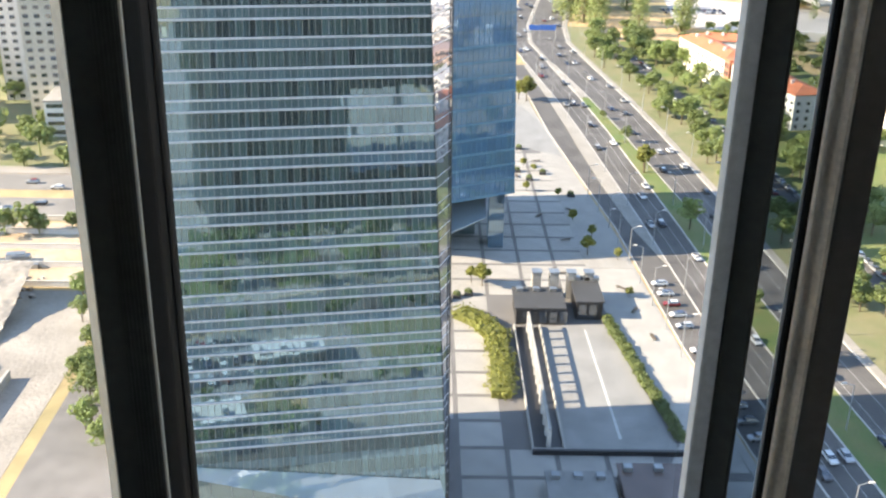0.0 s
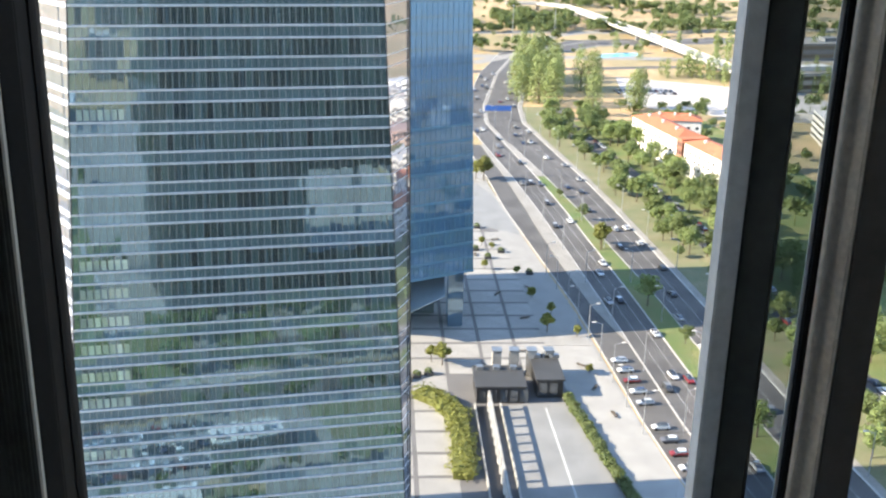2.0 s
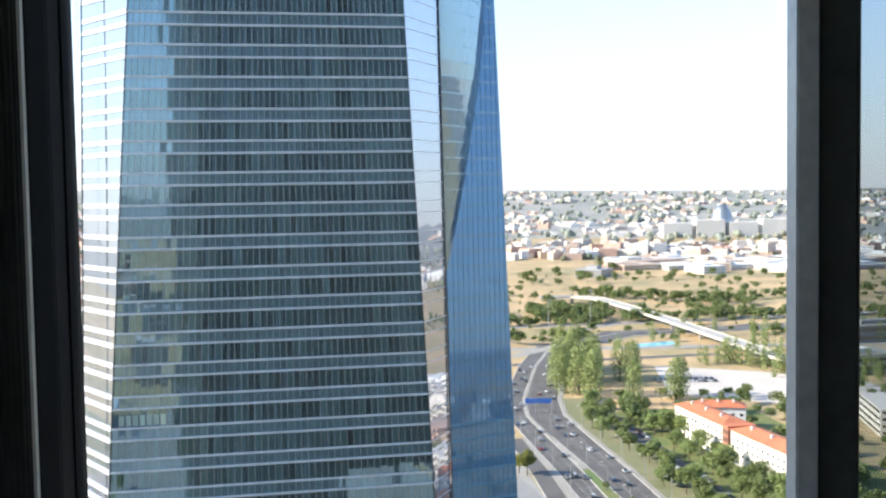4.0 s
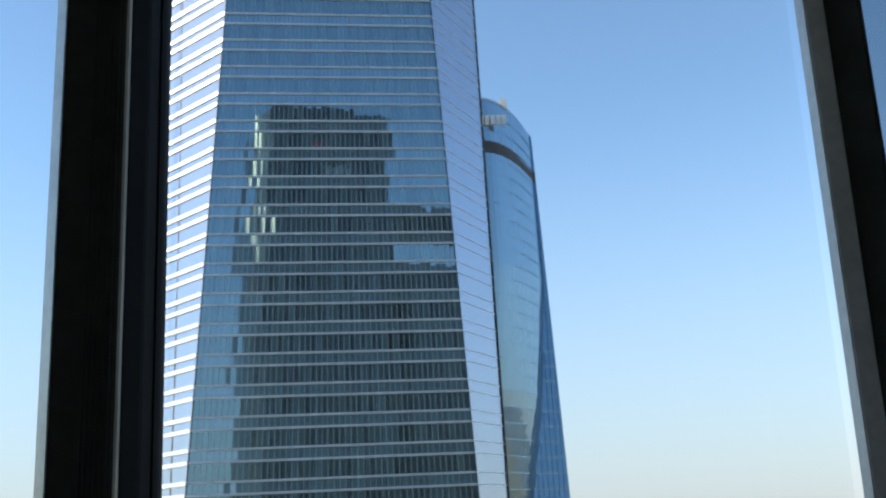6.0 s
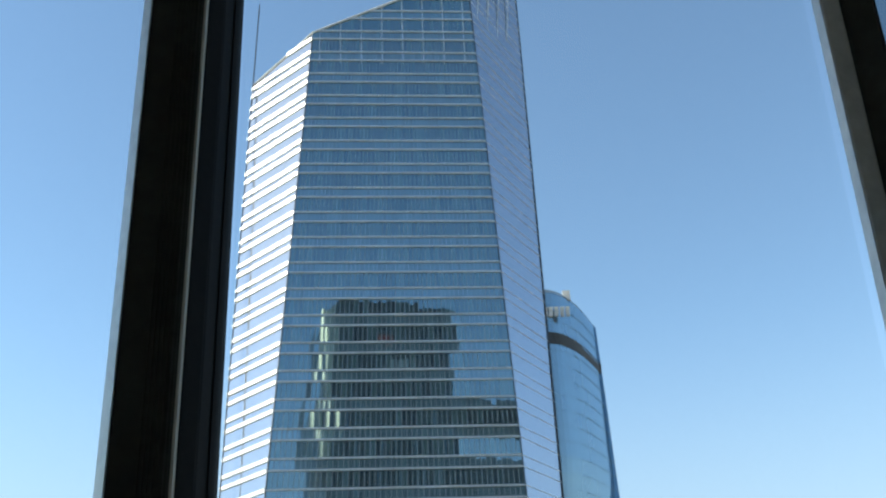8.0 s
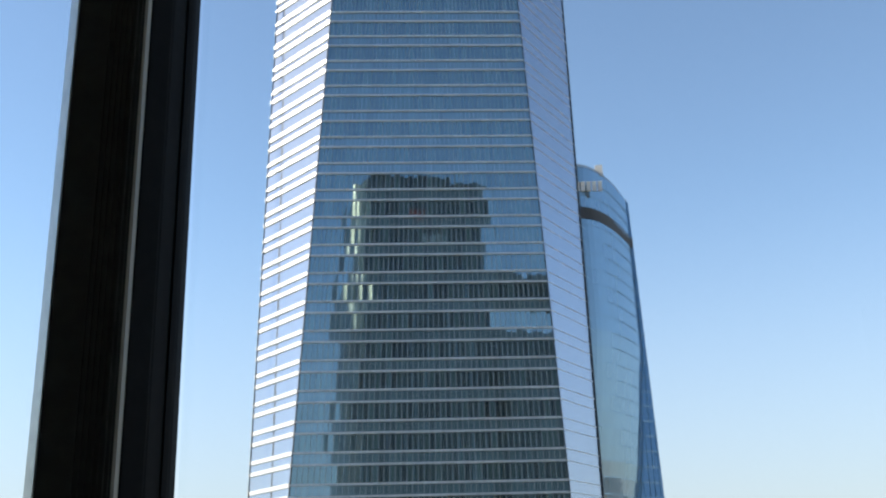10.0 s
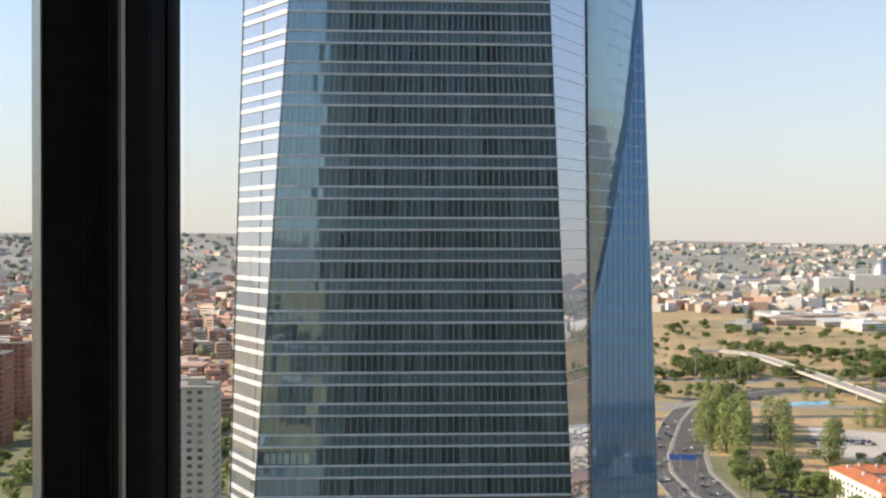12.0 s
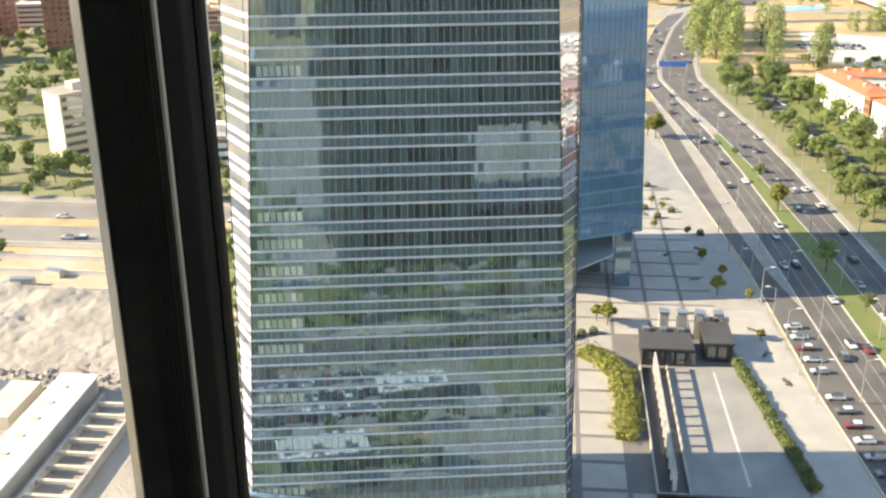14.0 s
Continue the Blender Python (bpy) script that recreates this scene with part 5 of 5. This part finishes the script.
tagged(part("lawn", prismed([(-520, 336), (-78, 336), (-78, 660), (-520, 660)], -0.2, 0.03), "dry_lawn"), "dry lawn under trees beyond the main road", "lawn", kind="structure")

# ---- west side: main road, building site, offices, flats ----
strip("road", [(-700, 300), (-62, 300)], -10, 4, -0.2, 0.03, "dusty_asphalt", "wide asphalt road beyond the building site", "road")
strip("road", [(-700, 322), (-62, 322)], -10, 5, -0.2, 0.03, "dusty_asphalt", "wide asphalt road beyond the building site", "road")
strip("pavement", [(-700, 300), (-62, 300)], 4, 9, -0.2, 0.15, "pavement", "pale pavement along the main road", "pavement")
strip("pavement", [(-700, 322), (-62, 322)], -17, -10.2, -0.2, 0.15, "sand", "pale verge along the main road", "pavement")
tagged(part("site_soil", prismed([(-420, 246), (-82, 246), (-82, 290), (-420, 290)], -0.2, 0.05), "ochre"), "ochre bare soil of a building site", "soil", kind="structure")
tagged(part("site_yard", prismed([(-420, 120), (-78, 120), (-78, 244), (-420, 244)], -0.2, 0.05), "sand"), "pale sandy yard of a building site", "yard", kind="structure")


def building_site():
    r = random.Random(61)
    bm = bmesh.new()
    nx, ny = 40, 16
    grid = [[bm.verts.new((-190 + 92 * i / nx, 212 + 32 * j / ny, 0.05 + 9 * (j / ny) * (0.85 + 0.25 * noise.noise((i * 0.21, j * 0.3, 0.0))) + 0.5 * noise.noise((i * 0.7, j * 0.9, 3.0)))) for i in range(nx + 1)] for j in range(ny + 1)]
    for j in range(ny):
        for i in range(nx):
            bm.faces.new((grid[j][i], grid[j][i + 1], grid[j + 1][i + 1], grid[j + 1][i]))
    bmesh.ops.subdivide_edges(bm, edges=bm.edges[:], cuts=2, use_grid_fill=True)
    for v in bm.verts:
        v.co.z += 0.4 * noise.noise(v.co * 0.9) + 0.35 * noise.noise(v.co * 2.3)
    for f in bm.faces:
        f.smooth = True
    tagged(part("spoil_slope", bm, "sand"), "pale cut slope of excavated ground", "slope", kind="structure")
    stones = bmesh.new()
    for _ in range(900):
        x, y, k = r.uniform(-200, -98), r.choice((r.uniform(204, 216), r.uniform(236, 252), r.uniform(206, 214))), r.uniform(0.25, 1.1) ** 1.5
        base = [stones.verts.new((x + k * r.uniform(0.7, 1.2) * math.cos(q * 1.257), y + k * r.uniform(0.7, 1.2) * math.sin(q * 1.257), 0.04)) for q in range(5)]
        top = [stones.verts.new((v.co.x * 0.6 + x * 0.4, v.co.y * 0.6 + y * 0.4, k * r.uniform(0.5, 1.0))) for v in base]
        stones.faces.new(top)
        for q in range(5):
            stones.faces.new((base[q], base[(q + 1) % 5], top[(q + 1) % 5], top[q]))
    tagged(part("rubble", stones, "rubble"), "grey and pale rubble strewn over the building site", "rubble", kind="stuff")
    site = thing("retaining_wall", "stepped brown retaining walls of the building site", "wall")
    for k in range(7):
        part("wall_panel", boxed(-190 + k * 11, -180 + k * 11, 190 - k * 0.6, 206 - k * 0.6, 0, 3.3 + (k % 3), bevel=0.1), "beige" if k % 3 == 0 else "concrete", site)
    shed = thing("long_shed", "long low shed with a pale flat roof", "shed")
    part("wall", boxed(0, 8, 0, 64, 0, 4, bevel=0.05), "concrete", shed)
    roof_ob = part("roof", boxed(-0.5, 8.5, -0.6, 64.6, 4, 4.5, bevel=0.06), "render_white", shed)
    for k in range(9):
        part("skylight", boxed(2, 4, 3 + k * 6.8, 4.2 + k * 6.8, 4.5, 4.8, bevel=0.05), "shed", roof_ob)
    shed.matrix_world = pose(-109.8, 140, 0, 0, 0, 0)
    tr = thing("rail_trench", "concrete trench with cross beams on the building site", "trench")
    for sx in (-99, -89.7):
        part("side_wall", boxed(sx, sx + 0.7, 118, 200, 0, 2.2, bevel=0.05), "concrete", tr)
    for k in range(16):
        part("cross_beam", boxed(-98.3, -89.7, 121 + k * 5, 121.8 + k * 5, 1.3, 2.1, bevel=0.04), "beige", tr)
    for k in range(26):
        c = thing("site_container", "site container or stack of building material", "container", group="site clutter")
        L, Wd, Hh = r.uniform(2.5, 7), 2.4, r.uniform(1.2, 2.8)
        part("shell", boxed(-L / 2, L / 2, -Wd / 2, Wd / 2, 0, Hh, bevel=0.06), r.choice(("render_white", "steel", "beige", "blue_sign", "brick")), c)
        part("lid", boxed(-L / 2 - 0.05, L / 2 + 0.05, -Wd / 2 - 0.05, Wd / 2 + 0.05, Hh, Hh + 0.1), "steel", c)
        c.matrix_world = pose(r.uniform(-210, -95), r.choice((r.uniform(250, 286), r.uniform(234, 244), r.uniform(126, 136) if k % 3 == 0 else 262)), 0.06, 0, 0, r.uniform(-15, 15))
    for k in range(5):
        w = thing("site_wall", "low white boundary wall of the building site", "wall", group="site walls")
        part("coping", boxed(-230, -84, 0, 0.5, 1.5, 1.65), "kerb", w)
        part("wall", boxed(-230, -84, 0.05, 0.45, 0, 1.5), "render_white", w)
        w.location = (0, (246, 258, 270, 281, 291)[k], 0)


building_site()


def office(name, label, x, y, width, length, height, turn, wall, floors, band=True, group="offices", blank_south=False):
    """A slab block whose storeys show as rows of windows."""
    b = thing(name, label, "building", group=group)
    part("wall", boxed(0, width, 0, length, 0, height), wall, b)
    roof_ob = part("roof", boxed(-0.3, width + 0.3, -0.3, length + 0.3, height, height + 0.6), "pavement", b)
    part("plant_room", boxed(width * 0.3, width * 0.7, length * 0.3, length * 0.6, height + 0.6, height + 3.4), wall, roof_ob)
    fh = height / floors
    for f in range(floors):
        z0, z1 = f * fh + fh * 0.35, f * fh + fh * 0.8
        if band:
            if not blank_south:
                part("window", boxed(0.8, width - 0.8, -0.08, 0.06, z0, z1), "house_glass", b)
            part("window", boxed(width - 0.06, width + 0.08, 0.8, length - 0.8, z0, z1), "house_glass", b)
        else:
            for k in range(int(width // 4)):
                part("window", boxed(1.2 + k * 4, 3.2 + k * 4, -0.08, 0.06, z0, z1), "house_glass", b)
            for k in range(int(length // 5)):
                part("window", boxed(width - 0.06, width + 0.08, 1.2 + k * 5, 3.4 + k * 5, z0, z1), "house_glass", b)
    b.matrix_world = pose(x, y, 0, 0, 0, turn)
    return b


office("office_block", "cream office block with one blank side wall", -202, 394, 15, 26, 25, -40, "beige", 7, blank_south=True)
office("office_block", "low white office with bands of blue glass", -138, 372, 26, 20, 13, 5, "render_white", 4)
office("apartment_tower", "tall beige apartment tower with rows of windows", -150, 392, 15, 18, 60, 8, "beige", 19, False)
office("apartment_tower", "tall beige apartment tower with rows of windows", -170, 420, 14, 18, 54, 8, "render_white", 17, False)
office("apartment_tower", "red brick apartment tower with rows of windows", -330, 560, 16, 18, 52, 12, "brick", 16, False)
office("apartment_tower", "red brick apartment tower with rows of windows", -300, 600, 16, 18, 56, 12, "brick", 17, False)
office("apartment_tower", "red brick apartment tower with rows of windows", -360, 640, 16, 18, 50, 12, "brick", 15, False)

# ---- beyond the boulevard: courts, pool, sheds, bridge, far town ----
tagged(part("court", prismed([(138, 596), (196, 560), (262, 548), (262, 640), (150, 690)], -0.2, 0.06), "white_ground"), "pale bare court behind a wall", "court", kind="structure")
tagged(part("court_wall", prismed([(196, 559), (262, 547), (262, 548), (196, 560)], 0, 5), "render_white"), "long white court wall", "wall", kind="structure")
pool = tagged(part("pool", prismed([(156, 772), (190, 784), (188, 800), (154, 788)], -0.2, 0.12), "water"), "bright blue outdoor swimming pool", "pool", kind="structure")
office("sports_hall", "white sports hall with a flat roof", 240, 640, 60, 30, 11, 12, "render_white", 2)
office("sports_hall", "long dark warehouse with a flat roof", 300, 770, 90, 30, 12, 8, "ramp", 2)
strip("road", [(-62, 775), (90, 772), (330, 770), (520, 740)], -8, 8, -0.2, 0.034, "pavement", "wide pale junction road", "road")
strip("road", [(40, 700), (120, 720), (200, 735), (330, 690)], -5, 5, -0.2, 0.036, "asphalt", "asphalt slip road at the junction", "road")
BRIDGE = [(118, 1075), (150, 1075), (172, 1055), (180, 1020), (196, 925), (212, 808), (226, 690), (236, 630)]
strip("road", [(-62, 905), (70, 900), (200, 915), (420, 960)], -9, 9, -0.2, 0.05, "pavement", "wide dusty junction road", "road")
strip("road", [(60, 740), (110, 800), (120, 870), (190, 930)], -6, 6, -0.2, 0.06, "pavement", "dusty slip road at the junction", "road")
bridge = thing("road_bridge", "long pale concrete road bridge on piers", "bridge")
line = BRIDGE
part("deck", ribbon(line, -6, 6, 6.0, 7.2), "concrete", bridge)
part("parapet", ribbon(line, -6.3, -6, 6.0, 8.0), "kerb", bridge)
part("parapet", ribbon(line, 6, 6.3, 6.0, 8.0), "kerb", bridge)
for px, py in line[1:-1] + [(188, 970), (204, 866)]:
    part("pier", boxed(px - 1.5, px + 1.5, py - 1.5, py + 1.5, 0, 6, bevel=0.1), "concrete", bridge)
sign = thing("sign_gantry", "blue road sign gantry over the boulevard", "sign")
for lat in (11.2, 24.0):
    x, y = road_at(552, lat)
    bm = bmesh.new()
    tube(bm, (x, y, 0), (x, y, 7), 0.2, 0.2)
    part("post", bm, "lamp_grey", sign)
x, y = road_at(552, 17)
part("panel", boxed(x - 7, x + 7, y - 0.1, y + 0.1, 5.2, 8.0, bevel=0.03), "blue_sign", sign)


def slope(x, y):
    """Height of the ground: level, then rising gently towards the horizon."""
    d, az = math.hypot(x, y), math.atan2(x, y)
    top = 98 + 8 * noise.noise((math.cos(az) * 6, math.sin(az) * 6, 0.0)) + 40 * max(0.0, math.cos(az + radians(24))) ** 14
    t = max(0.0, min(1.0, (d - 2500) / 2250))
    return top * t


def blocks(name, label, spots, mat, roof=None, seed=1):
    """Many far buildings as one mesh: each a body with a parapet and rows of recessed window bands."""
    r = random.Random(seed)
    walls, wins = bmesh.new(), bmesh.new()
    for x, y, w, l, h, t in spots:
        c, s2 = math.cos(t), math.sin(t)

        def put(bm2, x0, x1, y0, y1, z0, z1):
            prism(bm2, [(x + c * p - s2 * q, y + s2 * p + c * q) for p, q in ((x0, y0), (x1, y0), (x1, y1), (x0, y1))], z0, z1)

        zb = slope(x, y)
        put(walls, -w / 2, w / 2, -l / 2, l / 2, zb - 2 if zb else 0, zb + h)
        if r.random() < 0.6:
            put(walls, -w * 0.2, w * 0.2, -l * 0.2, l * 0.2, zb + h, zb + h + r.uniform(2, 4))
        if (x * x + y * y) < 1700 ** 2:
            f = 1.2
            while f < h - 2:
                put(wins, -w / 2 + 1, w / 2 - 1, -l / 2 - 0.12, l / 2 + 0.12, f, f + 1.3)
                put(wins, -w / 2 - 0.12, w / 2 + 0.12, -l / 2 + 1, l / 2 - 1, f, f + 1.3)
                f += 3.2
    tagged(part(name, walls, mat), label, "buildings", kind="stuff")
    if wins.verts:
        tagged(part(name + "_windows", wins, "house_glass"), "rows of windows of far buildings", "windows", kind="stuff")
    else:
        wins.free()


def far_town():
    r = random.Random(71)
    spots = []
    while len(spots) < 1500:
        d, az = 700 + 3900 * r.random() ** 0.8, radians(r.uniform(-42, -5))
        x, y = d * math.sin(az), d * math.cos(az)
        if y < 640 or (d > 2600 and r.random() < min(0.85, 0.3 + (d - 2600) / 2500)):
            continue
        low = 1 if d < 1800 else 0.62 if d < 2800 else 0.42
        spots.append((x, y, r.uniform(9, 20), r.uniform(10, 34), low * r.uniform(9, 22) * (1.5 if r.random() < 0.12 else 1), radians(r.choice((10, 25, 100, 60)) + r.uniform(-6, 6))))
    blocks("brick_town", "dense far town of brick and pale blocks", spots, "brick_city", seed=1)
    spots = []
    while len(spots) < 1500:
        d, az = 1750 + 2850 * r.random() ** 0.9, radians(r.uniform(-6, 46))
        x, y = d * math.sin(az), d * math.cos(az)
        patch = noise.noise((x / 420, y / 420, 3.0))
        if patch < -0.05 or (d > 3000 and r.random() < 0.3):
            continue
        spots.append((x, y, r.uniform(10, 32), r.uniform(12, 40), (0.45 if d > 2800 else 0.6 if d > 2400 else 0.8) * r.uniform(7, 19) * (1.6 if r.random() < 0.1 else 1), radians(r.uniform(0, 180))))
    blocks("pale_town", "far pale town beyond the dry fields", spots, "city", seed=2)
    spots = [(r.uniform(180, 1500), 1350 + 650 * r.random(), r.uniform(25, 85), r.uniform(18, 45), r.uniform(6, 11), radians(r.choice((20, 110, 65)) + r.uniform(-14, 14))) for _ in range(105)]
    spots += [(300 + 62 * (k % 6) + 12 * (k // 6), 1520 + 75 * (k // 6) - 10 * (k % 6), 58, 66, r.uniform(6, 9), radians(14 + r.uniform(-3, 3))) for k in range(18)]
    blocks("warehouses", "white flat-roofed warehouses beyond the fields", spots, "shed", seed=3)
    spots = []
    while len(spots) < 420:
        x, y = r.uniform(-1300, 1300), r.uniform(-2200, -90)
        if abs(x - 105) > 40 and not (-110 < x < 110 and y > -180):
            spots.append((x, y, r.uniform(12, 28), r.uniform(14, 55), r.uniform(10, 30), radians(r.choice((5, 95)) + r.uniform(-6, 6))))
    blocks("south_town", "brick and pale town blocks on the far side", spots, "city", seed=4)
    spots = [(r.uniform(-620, -260), r.uniform(-80, 280), r.uniform(12, 22), r.uniform(14, 50), r.uniform(12, 30), radians(r.uniform(0, 20))) for _ in range(60)]
    blocks("west_town", "brick and pale blocks beyond the building site", spots, "city", seed=5)
    spots = [(r.uniform(215, 560), r.uniform(150, 520), r.uniform(12, 20), r.uniform(24, 60), r.uniform(11, 17), radians(r.uniform(-10, 30))) for _ in range(55)]
    blocks("east_town", "white and red low blocks among trees", spots, "city", seed=6)


far_town()


def far_woods():
    """Trees between and beyond the far houses, as rough clumps of several lobes; the farther ones have haze in their
    colour.
    """
    r = random.Random(83)
    near, hazed = bmesh.new(), bmesh.new()
    n = 0
    while n < 2300:
        d, az = 720 + 3800 * r.random() ** 0.9, radians(r.uniform(-42, 46))
        x, y = d * math.sin(az), d * math.cos(az)
        if y < 560 or (az > radians(-6) and (d < 1700 or noise.noise((x / 420, y / 420, 3.0)) > 0.25)):
            continue
        n += 1
        # from 1900 m on, woods take the colour with painted haze
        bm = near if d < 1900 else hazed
        big = r.uniform(4, 8) * (1 if d < 2200 else 1.5)
        zb = slope(x, y)
        for k in range(2):
            ox, oy, rad = r.uniform(-0.8, 0.8) * big, r.uniform(-0.8, 0.8) * big, big * r.uniform(0.6, 1.0)
            ring = [[bm.verts.new((x + ox + rad * w * r.uniform(0.75, 1.2) * math.cos(q * math.pi / 3), y + oy + rad * w * r.uniform(0.75, 1.2) * math.sin(q * math.pi / 3), zb + h * rad * r.uniform(0.85, 1.15))) for q in range(6)] for w, h in ((0.6, 0.1), (1.0, 0.8), (0.55, 1.5))]
            for lo, hi in zip(ring, ring[1:]):
                for q in range(6):
                    bm.faces.new((lo[q], lo[(q + 1) % 6], hi[(q + 1) % 6], hi[q]))
            bm.faces.new(ring[-1])
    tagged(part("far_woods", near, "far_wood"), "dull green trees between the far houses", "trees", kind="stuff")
    tagged(part("far_woods", hazed, "hazy_wood"), "woods towards the horizon, haze put into their grey-green colour", "trees", kind="stuff")


far_woods()
dome = thing("domed_hall", "far round-topped glass hall between white blocks", "building")
bm = bmesh.new()
prof = [(29 * math.cos(radians(q)), 74 * math.sin(radians(q))) for q in range(0, 91, 9)]
for (ra, za), (rb, zb) in zip(prof, prof[1:]):
    for i in range(24):
        p, q = 2 * math.pi * i / 24, 2 * math.pi * (i + 1) / 24
        bm.faces.new([bm.verts.new(v) for v in ((ra * math.cos(p), ra * math.sin(p), za), (ra * math.cos(q), ra * math.sin(q), za), (rb * math.cos(q), rb * math.sin(q), zb), (rb * math.cos(p), rb * math.sin(p), zb))])
part("dome", bm, "steel", dome)
for k in range(4):
    part("wing", boxed(-150 + k * 75, -85 + k * 75, -60, -20, 0, 34 + 6 * (k % 2), bevel=0.3), "render_white", dome)
dome.matrix_world = pose(690, 2440, 0)

# ---- hills along the horizon ----
bm = bmesh.new()
N = 180
RINGS = (2500, 3000, 3500, 4000, 4400, 4750)
grid = []
for d in RINGS:
    grid.append([bm.verts.new((d * math.sin(2 * math.pi * i / N), d * math.cos(2 * math.pi * i / N), slope(d * math.sin(2 * math.pi * i / N), d * math.cos(2 * math.pi * i / N)) - (0.4 if d == 2500 else 0))) for i in range(N)])
for p, q in zip(grid, grid[1:]):
    for i in range(N):
        j = (i + 1) % N
        bm.faces.new((p[i], p[j], q[j], q[i]))
tagged(part("backdrop", bm, "hill"), "low pale hills along the horizon", "hills", kind="structure")
